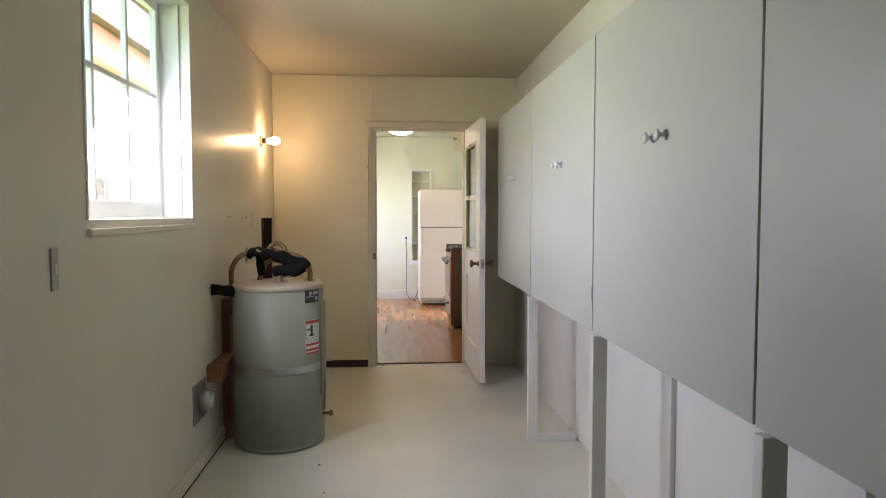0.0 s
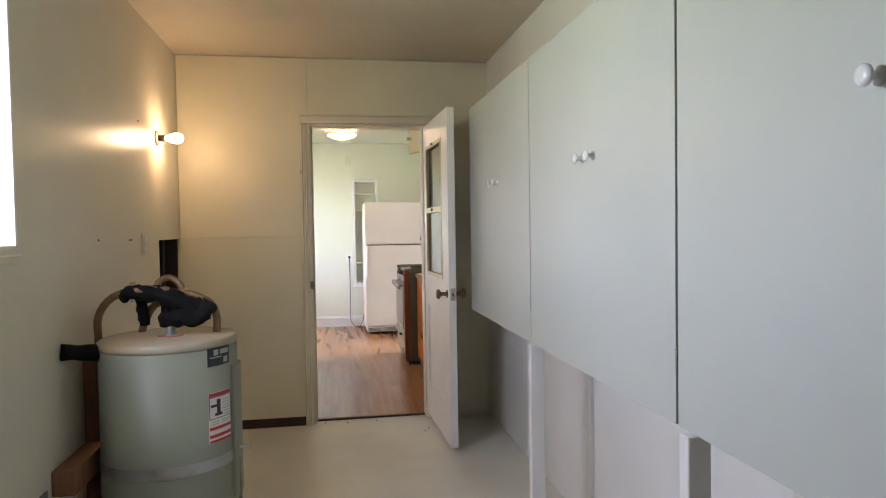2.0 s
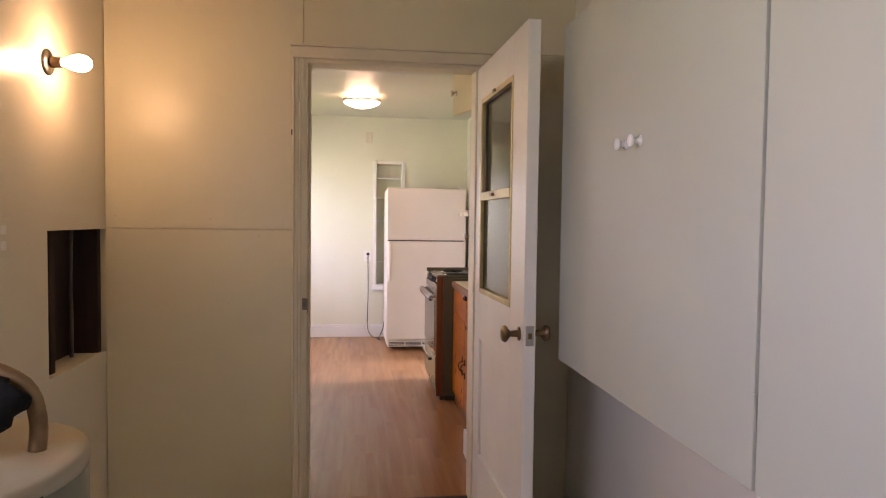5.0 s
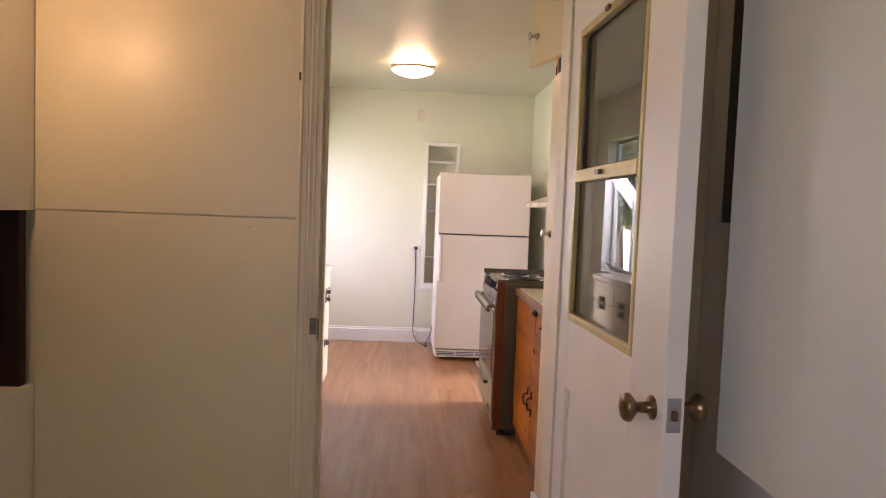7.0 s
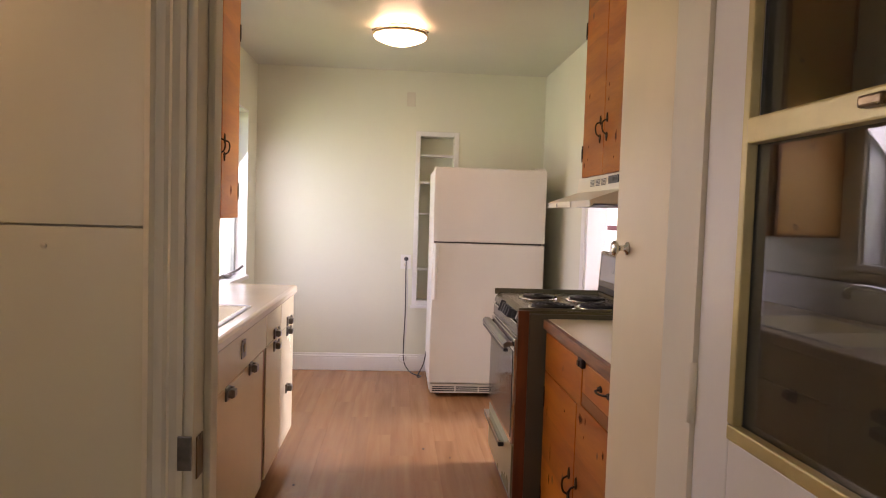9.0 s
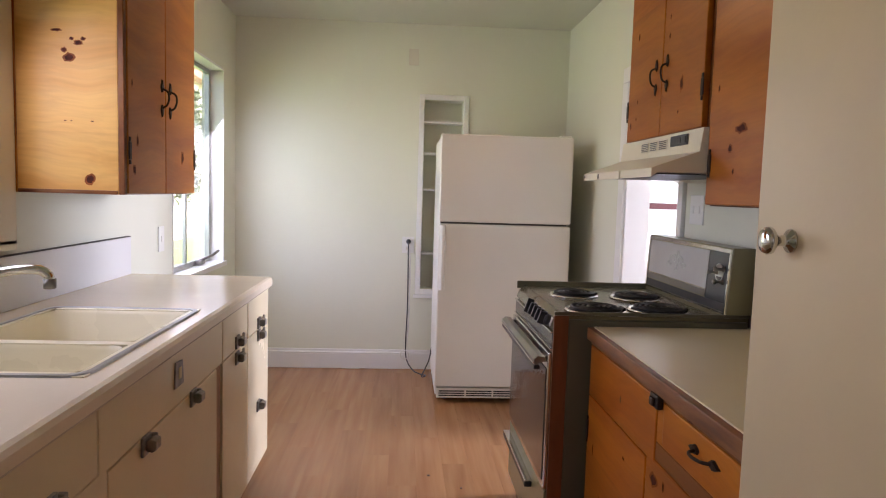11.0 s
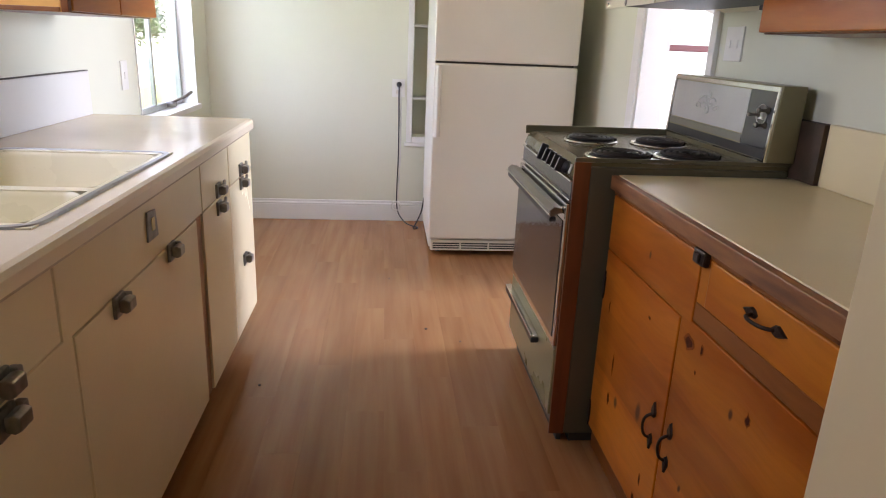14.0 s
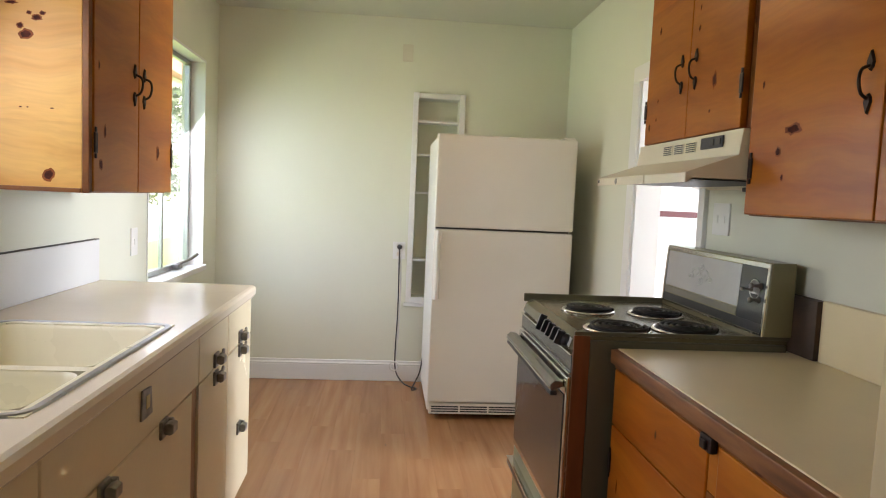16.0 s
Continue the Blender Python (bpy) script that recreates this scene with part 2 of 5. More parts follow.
AVOCL = mat("dark_olive_stove_top", (0.15, 0.135, 0.080), 0.2, vary=0.06, scale=4, grain=90, bump=0.02)
STAIN = mat("brushed_steel", (0.27, 0.26, 0.24), 0.3, 0.95, vary=0.06, scale=6, grain=200, bump=0.03, stretch=(1, 0.05, 1))
OVENGL = mat("oven_door_black_glass", (0.035, 0.025, 0.022), 0.08, vary=0.05, spec=0.8)
COIL = mat("burner_coil_black", (0.018, 0.016, 0.015), 0.55, 0.3, vary=0.2, scale=40)
BACKGL = mat("silver_back_glass", (0.55, 0.55, 0.55), 0.25, 0.3, vary=0.05, scale=6)
DARKGL = mat("dark_control_glass", (0.07, 0.075, 0.075), 0.1, vary=0.1)
HOODP = mat("almond_hood_enamel", (0.80, 0.74, 0.58), 0.28, vary=0.03, scale=3)
EDGEW = mat("worn_wooden_edge", (0.30, 0.115, 0.035), 0.45, vary=0.2, scale=7, grain=60, bump=0.06, tint=(0.13, 0.045, 0.016), stretch=(6, 0.8, 6))
SIDEW = mat("reddish_side_gloss", (0.21, 0.062, 0.020), 0.3, vary=0.15, scale=5, grain=60, bump=0.04, stretch=(6, 6, 0.9))
AVOCP = mat("pale_olive_enamel", (0.26, 0.235, 0.125), 0.28, vary=0.06, scale=3, grain=90, bump=0.02)
PINE = pine("knotty_pine", (0.56, 0.172, 0.015), (0.39, 0.088, 0.006), along="y", plain=0.86)
PINEL = pine("light_knotty_pine", (0.86, 0.46, 0.13), (0.74, 0.33, 0.07), along="x", seed=3.3, flat="y", plain=1.1)
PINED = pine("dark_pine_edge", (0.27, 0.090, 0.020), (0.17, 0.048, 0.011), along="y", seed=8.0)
KNOT = mat("dark_pine_knot", (0.10, 0.020, 0.010), 0.6, vary=0.25, scale=60, grain=120, bump=0.05, spec=0.1)
KNOTR = mat("reddish_knot_rim", (0.30, 0.075, 0.014), 0.5, vary=0.2, scale=50, grain=120, bump=0.05, spec=0.15)
BAREW = mat("bare_brown_wood", (0.36, 0.17, 0.065), 0.6, vary=0.2, scale=6, grain=60, bump=0.1, stretch=(6, 6, 0.8))
GAPSHADE = mat("shaded_brown_gap", (0.085, 0.048, 0.028), 0.6, vary=0.25, scale=9, grain=60, bump=0.1)
PLATE = mat("almond_plate", (0.72, 0.68, 0.56), 0.35, vary=0.04)
OLDPL = mat("grey_painted_plate", (0.46, 0.45, 0.38), 0.5, vary=0.06)
WHITEPL = mat("white_plate", (0.82, 0.82, 0.78), 0.35, vary=0.02)
LABEL = mat("white_label", (0.76, 0.75, 0.70), 0.45, vary=0.03)
RED = mat("red_print", (0.55, 0.035, 0.04), 0.45, vary=0.05)
INK = mat("dark_label_ink", (0.025, 0.035, 0.035), 0.4, vary=0.1)
GREYINK = mat("grey_print", (0.42, 0.44, 0.42), 0.5, vary=0.05)
ALU = mat("window_aluminium", (0.50, 0.52, 0.50), 0.4, 0.8, vary=0.1, scale=12)
RIMG = mat("pale_gold_rim", (0.72, 0.58, 0.34), 0.35, vary=0.05)
GLASS = thin_glass("window_glass", (0.95, 0.97, 0.96))
DGLASS = thin_glass("door_glass", (0.55, 0.55, 0.54), 0.0, 0.10)
BULB = glow("lit_bulb", (1.0, 0.71, 0.36), 12.0)
BOWL = glow("lit_alabaster_bowl", (1.0, 0.76, 0.48), 1.9)
EAVE = mat("pinkish_fascia", (0.50, 0.22, 0.17), 0.6, vary=0.1)
SOFFIT = mat("brown_soffit", (0.14, 0.085, 0.06), 0.7, vary=0.1)
LAWN = mat("sunlit_lawn", (0.17, 0.29, 0.06), 0.9, vary=0.25, scale=2, grain=90, bump=0.5)
LEAF = mat("green_leaves", (0.07, 0.13, 0.03), 0.55, vary=0.3, scale=4, grain=30, bump=0.05)
RAILP = mat("dark_red_rail_paint", (0.10, 0.02, 0.018), 0.35, vary=0.1)
CORDW = mat("white_cord", (0.74, 0.73, 0.68), 0.4)


# ---- mesh helpers ----
def bx(x0, x1, y0, y1, z0, z1, bevel=0.0, seg=2, bm=None):
    """A box between two corners, its edges rounded by bevel."""
    own = bmesh.new()
    bmesh.ops.create_cube(own, size=1.0, matrix=Matrix.LocRotScale(((x0 + x1) / 2, (y0 + y1) / 2, (z0 + z1) / 2), None, (x1 - x0, y1 - y0, z1 - z0)))
    if bevel:
        bmesh.ops.bevel(own, geom=own.edges[:], offset=min(bevel, 0.45 * min(x1 - x0, y1 - y0, z1 - z0)), segments=seg, affect="EDGES", profile=0.6)
    return own if bm is None else merge(bm, own)


def merge(bm, other):
    me = bpy.data.meshes.new("tmp")
    other.to_mesh(me)
    other.free()
    bm.from_mesh(me)
    bpy.data.meshes.remove(me)
    return bm


def prism(outline, a, b, axis="y", bevel=0.0):
    """An outline of (u, v) drawn out along an axis from a to b."""
    put = {"y": lambda u, v, w: (u, w, v), "x": lambda u, v, w: (w, u, v), "z": lambda u, v, w: (u, v, w)}[axis]
    bm = bmesh.new()
    lo = [bm.verts.new(put(u, v, a)) for u, v in outline]
    hi = [bm.verts.new(put(u, v, b)) for u, v in outline]
    k = len(outline)
    bm.faces.new(lo)
    bm.faces.new(hi[::-1])
    for i in range(k):
        bm.faces.new((lo[i], hi[i], hi[(i + 1) % k], lo[(i + 1) % k]))
    bmesh.ops.recalc_face_normals(bm, faces=bm.faces[:])
    if bevel:
        bmesh.ops.bevel(bm, geom=bm.edges[:], offset=bevel, segments=2, affect="EDGES", profile=0.6)
    return bm


def turned(profile, at, way="z", seg=32):
    """A turned body: (radius, height) pairs round an axis that starts at a point."""
    bm = bmesh.new()
    rot = {"z": Matrix(), "x": pose(0, 0, 0, 0, 90, 0), "-x": pose(0, 0, 0, 0, -90, 0), "y": pose(0, 0, 0, -90, 0, 0), "-y": pose(0, 0, 0, 90, 0, 0)}[way]
    m = Matrix.Translation(at) @ rot
    rings = []
    for r, h in profile:
        if r < 1e-5:
            rings.append([bm.verts.new(m @ Vector((0, 0, h)))])
        else:
            rings.append([bm.verts.new(m @ Vector((r * math.cos(2 * math.pi * i / seg), r * math.sin(2 * math.pi * i / seg), h))) for i in range(seg)])
    for p, q in zip(rings, rings[1:]):
        for i in range(seg):
            j = (i + 1) % seg
            a, b, c, d = p[i % len(p)], p[j % len(p)], q[j % len(q)], q[i % len(q)]
            vs = list(dict.fromkeys((a, b, c, d)))
            if len(vs) > 2:
                bm.faces.new(vs)
    for ring in (rings[0], rings[-1]):
        if len(ring) > 2:
            bm.faces.new(ring)
    bmesh.ops.recalc_face_normals(bm, faces=bm.faces[:])
    for f in bm.faces:
        f.smooth = True
    return bm


def tube(points, radius, seg=10, smooth=4, end_scale=1.0, lumpy=0.0):
    """A round tube along a smoothed line of points."""
    pts = [Vector(p) for p in points]
    if len(pts) > 2 and smooth:
        fine = []
        ext = [2 * pts[0] - pts[1]] + pts + [2 * pts[-1] - pts[-2]]
        for i in range(1, len(ext) - 2):
            p0, p1, p2, p3 = ext[i - 1:i + 3]
            for s in range(smooth):
                t = s / smooth
                fine.append(0.5 * (2 * p1 + (p2 - p0) * t + (2 * p0 - 5 * p1 + 4 * p2 - p3) * t * t + (3 * p1 - p0 - 3 * p2 + p3) * t ** 3))
        pts = fine + [pts[-1]]
    bm = bmesh.new()
    rings, side = [], None
    for i, p in enumerate(pts):
        d = (pts[min(i + 1, len(pts) - 1)] - pts[max(i - 1, 0)]).normalized()
        if side is None:
            side = d.orthogonal().normalized()
        side = (side - d * side.dot(d)).normalized()
        up = d.cross(side)
        r = radius * (1 + (end_scale - 1) * i / (len(pts) - 1))
        if lumpy:
            rings.append([bm.verts.new(p + r * (1 + lumpy * noise.noise((p + 0.03 * (math.cos(a) * side + math.sin(a) * up)) * 38)) * (math.cos(a) * side + math.sin(a) * up)) for a in [2 * math.pi * k / seg for k in range(seg)]])
            continue
        rings.append([bm.verts.new(p + r * (math.cos(a) * side + math.sin(a) * up)) for a in [2 * math.pi * k / seg for k in range(seg)]])
    for p, q in zip(rings, rings[1:]):
        for i in range(seg):
            bm.faces.new((p[i], p[(i + 1) % seg], q[(i + 1) % seg], q[i]))
    bm.faces.new(rings[0])
    bm.faces.new(rings[-1])
    bmesh.ops.recalc_face_normals(bm, faces=bm.faces[:])
    for f in bm.faces:
        f.smooth = True
    return bm


def solid(name, bm, material):
    me = bpy.data.meshes.new(name)
    bm.to_mesh(me)
    bm.free()
    me.materials.append(material)
    return new(name, me)


def part(name, bm, material, parent, label=""):
    ob = solid(name, bm, material)
    ob.parent = parent
    if parent.data is None:
        ob.matrix_parent_inverse = Matrix.Translation(parent.location).inverted()
    return tagged(ob, label)


def thing(name, at, label, category, group=""):
    ob = new(name)
    ob.location = at
    ob.empty_display_size = 0.05
    return tagged(ob, label, category, group)


def setting(name, bm, material, label, category):
    return tagged(solid(name, bm, material), label, category, kind="structure")


def group_root(name, at, label, category):
    return tagged(thing(name, at, label, category), kind="structure")


def wall_with_holes(axis, at0, at1, u0, u1, z0, z1, holes):
    """A wall slab between at0 and at1 on its axis, from u0 to u1, with rectangular openings (ua, ub, za, zb)."""
    us = sorted({u0, u1, *[h[0] for h in holes], *[h[1] for h in holes]})
    zs = sorted({z0, z1, *[h[2] for h in holes], *[h[3] for h in holes]})
    nu, nz = len(us) - 1, len(zs) - 1

    def full(i, k):
        if not (0 <= i < nu and 0 <= k < nz):
            return False
        um, zm = (us[i] + us[i + 1]) / 2, (zs[k] + zs[k + 1]) / 2
        return not any(h[0] < um < h[1] and h[2] < zm < h[3] for h in holes)

    bm = bmesh.new()
    seen = {}

    def vert(w, u, z):
        key = (w, u, z)
        if key not in seen:
            seen[key] = bm.verts.new((w, u, z) if axis == "x" else (u, w, z))
        return seen[key]

    for i in range(nu):
        for k in range(nz):
            if not full(i, k):
                continue
            a, b, c, d = us[i], us[i + 1], zs[k], zs[k + 1]
            for w in (at0, at1):
                bm.faces.new((vert(w, a, c), vert(w, b, c), vert(w, b, d), vert(w, a, d)))
            for (di, dk, p, q) in ((-1, 0, (a, c), (a, d)), (1, 0, (b, c), (b, d)), (0, -1, (a, c), (b, c)), (0, 1, (a, d), (b, d))):
                if not full(i + di, k + dk):
                    bm.faces.new((vert(at0, *p), vert(at1, *p), vert(at1, *q), vert(at0, *q)))
    bmesh.ops.recalc_face_normals(bm, faces=bm.faces[:])
    return bm


# ---- plan ----
LX0, LX1, LY0, LY1, LZ = -0.965, 1.115, -3.3, 5.60, 2.48
KX0, KX1, KY0, KY1, KZ = -0.98, 1.38, 5.71, 10.11, 2.48
DX0, DX1, DZ = -0.125, 0.664, 2.04
WIN_L = (2.12, 3.28, 1.29, 2.34)
WIN_S = (6.50, 7.28, 1.15, 1.98)
WIN_K = (8.82, 9.80, 0.80, 2.06)
DIN = (8.035, 8.735, 0.0, 1.90)

# ---- setting: laundry room ----
setting("wall_laundry_window", wall_with_holes("x", LX0 - 0.14, LX0, LY0, LY1, -0.1, LZ, [WIN_L, (5.045, LY1, 0.750, 1.278)]), CREAM, "cream painted wall with a cut-out hole in the corner", "wall")
setting("wall_laundry_cabinets", bx(LX1, LX1 + 0.1, LY0, LY1, -0.1, LZ), LITWALL, "cream painted wall behind the hanging cabinets", "wall")
# unseen closing wall, set far back so it returns less light
setting("wall_laundry_back", bx(LX0 - 0.14, LX1 + 0.1, LY0 - 0.1, LY0, -0.1, LZ), CREAM, "plain cream wall added out of view to close the room", "wall")
setting("wall_between_rooms", wall_with_holes("y", LY1 + 0.004, KY0, KX0 - 0.2, KX1 + 0.12, -0.1, LZ, [(DX0, DX1, -0.1, DZ)]), PANEL, "cream partition wall with the doorway to the kitchen", "wall")
setting("ceiling_laundry", bx(LX0 - 0.14, LX1 + 0.1, LY0 - 0.1, KY0 - 0.02, LZ, LZ + 0.08), LCEIL, "tan painted laundry room ceiling", "ceiling")
setting("floor_laundry", bx(LX0 - 0.14, LX1 + 0.1, LY0 - 0.1, KY0 - 0.025, -0.12, -0.012), LFLOOR, "off-white painted cement floor, slightly worn", "floor")

# wall panels on the partition
panels = group_root("wall_panelling", (-0.5, LY1, 0), "cream painted wallboard panels with open seams", "wall panel")
part("panel", prism([(LX0 + 0.003, 1.2825), (-0.1795, 1.2825), (-0.1795, 2.1015), (-0.130, 2.1015), (-0.130, LZ - 0.004), (LX0 + 0.003, LZ - 0.004)], LY1 - 0.012, LY1 + 0.002, "y", 0.001), PANEL, panels)
part("panel", bx(LX0 + 0.003, -0.1795, LY1 - 0.012, LY1 + 0.002, 0.052, 1.2795, 0.001), PANEL, panels)
part("panel", bx(-0.127, LX1 - 0.002, LY1 - 0.012, LY1 + 0.002, 2.103, LZ - 0.004, 0.002), PANEL, panels)
part("panel", bx(0.725, LX1 - 0.002, LY1 - 0.012, LY1 + 0.002, 0.01, 2.1005, 0.002), PANEL, panels)
# near-black strip that backs the gap below the wallboard
part("gap_backing", bx(LX0 + 0.003, -0.181, LY1 - 0.004, LY1 + 0.003, -0.012, 0.056), DARKBROWN, panels, "dark strip in the gap under the wallboard")

# doorway casing
casing = group_root("trim_doorway", (0.25, LY1, 0), "cream moulded casing round the doorway", "door casing")
for x0, x1 in ((-0.178, DX0), (DX1, 0.717)):
    sx = 1 if x1 == DX0 else -1
    a = x0 if sx > 0 else x1
    prof = [(a, LY1 + 0.003), (a, LY1 - 0.026), (a + sx * 0.009, LY1 - 0.030), (a + sx * 0.014, LY1 - 0.022), (a + sx * 0.026, LY1 - 0.020), (a + sx * 0.031, LY1 - 0.016), (a + sx * 0.036, LY1 - 0.020), (a + sx * 0.045, LY1 - 0.014), (a + sx * 0.053, LY1 - 0.012), (a + sx * 0.053, LY1 + 0.003)]
    part("casing_side", prism(prof, -0.012, 2.04, "z"), TRIM, casing)
part("casing_head", bx(-0.178, 0.717, LY1 - 0.026, LY1 + 0.003, 2.041, 2.091, 0.006), TRIM, casing)
part("casing_cap", bx(-0.184, 0.723, LY1 - 0.032, LY1 + 0.003, 2.0915, 2.101, 0.003), TRIM, casing)
part("jamb", bx(DX0 - 0.002, DX0 + 0.014, LY1 - 0.006, KY0 + 0.004, -0.005, DZ), TRIM, casing)
part("jamb", bx(DX1 - 0.014, DX1 + 0.002, LY1 - 0.006, KY0 + 0.004, -0.005, DZ), TRIM, casing)
part("jamb_head", bx(DX0 + 0.0145, DX1 - 0.0145, LY1 - 0.006, KY0 + 0.004, DZ - 0.016, DZ - 0.001), TRIM, casing)
part("door_stop", bx(DX0 + 0.0142, DX0 + 0.026, 5.645, 5.685, 0.0, DZ - 0.017, 0.003), TRIM, casing)
part("strike_plate", bx(DX0 + 0.0142, DX0 + 0.0165, 5.608, 5.640, 0.90, 0.965, 0.001), BRASS, casing, "worn brass strike plate")
part("strike_lip", bx(DX0 - 0.006, DX0 + 0.0150, LY1 - 0.016, LY1 - 0.0125, 0.922, 0.974, 0.0015), PEWTER, casing, "dark worn strike lip")
part("nail_hole", bx(DX0 - 0.0545, DX0 - 0.049, LY1 - 0.031, LY1 - 0.02, 1.70, 1.725, 0.002), DARKBROWN, casing, "dark nail hole")
setting("threshold_edge", bx(DX0 + 0.001, DX1 - 0.001, 5.672, 5.690, -0.012, -0.001, 0.004), DARKBROWN, "dark ragged edge of the wood floor at the doorway", "threshold")
for side, (x0, x1) in (("l", (-0.215, DX0)), ("r", (DX1, 0.735))):
    part("casing_side", bx(x0, x1, KY0, KY0 + 0.02, 0, 2.04, 0.005), TRIM, casing)

# corner hole: studs and board behind the cut plaster, cavity shade in their colour
hole = group_root("wall_cavity", (LX0 - 0.1, 5.3, 0.77), "dark open wall cavity, old bare studs in shade colour", "wall cavity")
part("backing_board", bx(LX0 - 0.136, LX0 - 0.118, 5.0, 5.62, 0.72, 1.33), SHADEW, hole)
part("stud", bx(LX0 - 0.117, LX0 - 0.03, 5.13, 5.17, 0.72, 1.33, 0.003), SHADEW, hole)
part("stud", bx(LX0 - 0.117, LX0 - 0.012, 5.535, 5.57, 0.72, 1.33, 0.003), SHADEW, hole)
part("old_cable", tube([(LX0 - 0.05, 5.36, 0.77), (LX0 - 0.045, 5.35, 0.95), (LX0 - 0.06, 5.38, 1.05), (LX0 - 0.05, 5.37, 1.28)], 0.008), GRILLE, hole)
part("sill_plate", bx(LX0 - 0.117, LX0 - 0.02, 5.0, 5.6, 0.70, 0.749), SHADEW, hole)

# ---- setting: kitchen ----
setting("wall_kitchen_windows", wall_with_holes("x", KX0 - 0.14, KX0, KY0, KY1 + 0.12, -0.1, KZ, [WIN_S, WIN_K]), KWALL, "off-white kitchen wall with two windows", "wall")
setting("wall_kitchen_stove", wall_with_holes("x", KX1, KX1 + 0.12, KY0, KY1, -0.1, KZ, [DIN]), KWALL, "off-white kitchen wall behind the stove with a doorway", "wall")
setting("wall_kitchen_end", wall_with_holes("y", KY1, KY1 + 0.13, KX0, KX1 + 0.12, -0.1, KZ, [(0.35, 0.63, 0.595, 1.955)]), KWALL, "off-white kitchen end wall with a shelf niche", "wall")
setting("wall_kitchen_near", wall_with_holes("y", KY0 - 0.004, KY0 + 0.004, KX0, KX1, 0.0, KZ, [(DX0, DX1, 0.0, DZ)]), KWALL, "off-white kitchen wall round the laundry doorway", "wall")
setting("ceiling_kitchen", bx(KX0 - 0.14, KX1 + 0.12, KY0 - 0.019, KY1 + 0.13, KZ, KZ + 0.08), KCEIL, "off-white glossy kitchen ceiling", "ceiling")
floor_k = setting("floor_kitchen", bx(KX0, KX1 + 0.12, KY0 - 0.020, KY1, -0.12, -0.006), PINED, "worn orange-brown wood-look plank floor", "floor")
base = group_root("baseboard_kitchen", (0, KY1, 0), "white moulded baseboard", "baseboard")
part("board", bx(KX0 + 0.001, KX1 - 0.001, KY1 - 0.016, KY1 + 0.001, 0.0, 0.108, 0.003), WHITE, base)
part("cap", prism([(KY1 + 0.001, 0.1085), (KY1 - 0.016, 0.1085), (KY1 - 0.018, 0.118), (KY1 - 0.008, 0.126), (KY1 - 0.008, 0.139), (KY1 + 0.001, 0.142)], KX0 + 0.001, KX1 - 0.001, "x"), WHITE, base)

# niche in the end wall
niche = group_root("wall_niche", (0.49, KY1, 0.57), "narrow built-in shelf niche with white frame, empty", "shelf niche")
part("frame_side", bx(0.312, 0.35, KY1 - 0.014, KY1 + 0.001, 0.555, 1.993, 0.004), WHITE, niche)
part("frame_side", bx(0.63, 0.668, KY1 - 0.014, KY1 + 0.001, 0.555, 1.993, 0.004), WHITE, niche)
part("frame_top", bx(0.3505, 0.6295, KY1 - 0.014, KY1 + 0.001, 1.955, 1.993, 0.004), WHITE, niche)
part("frame_bottom", bx(0.30, 0.68, KY1 - 0.022, KY1 + 0.001, 0.53, 0.5545, 0.004), WHITE, niche)
part("frame_rail", bx(0.3505, 0.6295, KY1 - 0.014, KY1 + 0.001, 0.5555, 0.595, 0.003), WHITE, niche)
part("back_board", bx(0.345, 0.635, KY1 + 0.131, KY1 + 0.145, 0.58, 1.97), KWALL, niche)
for z in (1.81, 1.585, 1.325, 0.86):
    part("shelf", bx(0.351, 0.629, KY1 + 0.004, KY1 + 0.13, z - 0.016, z, 0.003), WHITE, niche)

# doorway to the next room
din = group_root("trim_side_doorway", (KX1, 8.4, 0), "white casing round the doorway to the next room", "door casing")
part("casing_side", bx(KX1 - 0.018, KX1 + 0.001, 8.735, 8.822, 0, 1.90, 0.005), WHITE, din)
part("casing_side", bx(KX1 - 0.018, KX1 + 0.001, 7.985, 8.035, 0, 1.90, 0.005), WHITE, din)
part("casing_head", bx(KX1 - 0.018, KX1 + 0.001, 7.985, 8.822, 1.9005, 1.978, 0.005), WHITE, din)
part("jamb", bx(KX1 - 0.004, KX1 + 0.124, 8.721, 8.737, 0, 1.90), WHITE, din)
part("jamb", bx(KX1 - 0.004, KX1 + 0.124, 8.033, 8.049, 0, 1.90), WHITE, din)
# next room: plain walls, a window out of sight lights it
NX0, NX1, NY0, NY1 = KX1 + 0.12, 4.4, 6.6, 10.25
setting("wall_next_end", bx(NX0, NX1, NY1, NY1 + 0.1, -0.1, KZ), WHITE, "white wall of the next room", "wall")
setting("wall_next_side", wall_with_holes("x", NX1, NX1 + 0.1, NY0, NY1, -0.1, KZ, [(7.95, 9.05, 0.8, 2.2)]), WHITE, "white wall of the next room with a window", "wall")
setting("wall_next_near", bx(NX0, NX1, NY0 - 0.1, NY0, -0.1, KZ), WHITE, "white wall of the next room", "wall")
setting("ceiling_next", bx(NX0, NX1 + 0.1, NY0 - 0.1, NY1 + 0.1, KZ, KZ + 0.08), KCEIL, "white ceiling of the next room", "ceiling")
setting("floor_next", bx(NX0, NX1, NY0, NY1, -0.12, -0.004), PINED, "brown floor of the next room", "floor")
rail = group_root("trim_chair_rail", (2.4, NY1, 1.25), "dark red painted chair rail on the white wall", "chair rail")
part("rail", bx(NX0, NX1, NY1 - 0.025, NY1, 1.225, 1.268, 0.006), RAILP, rail)

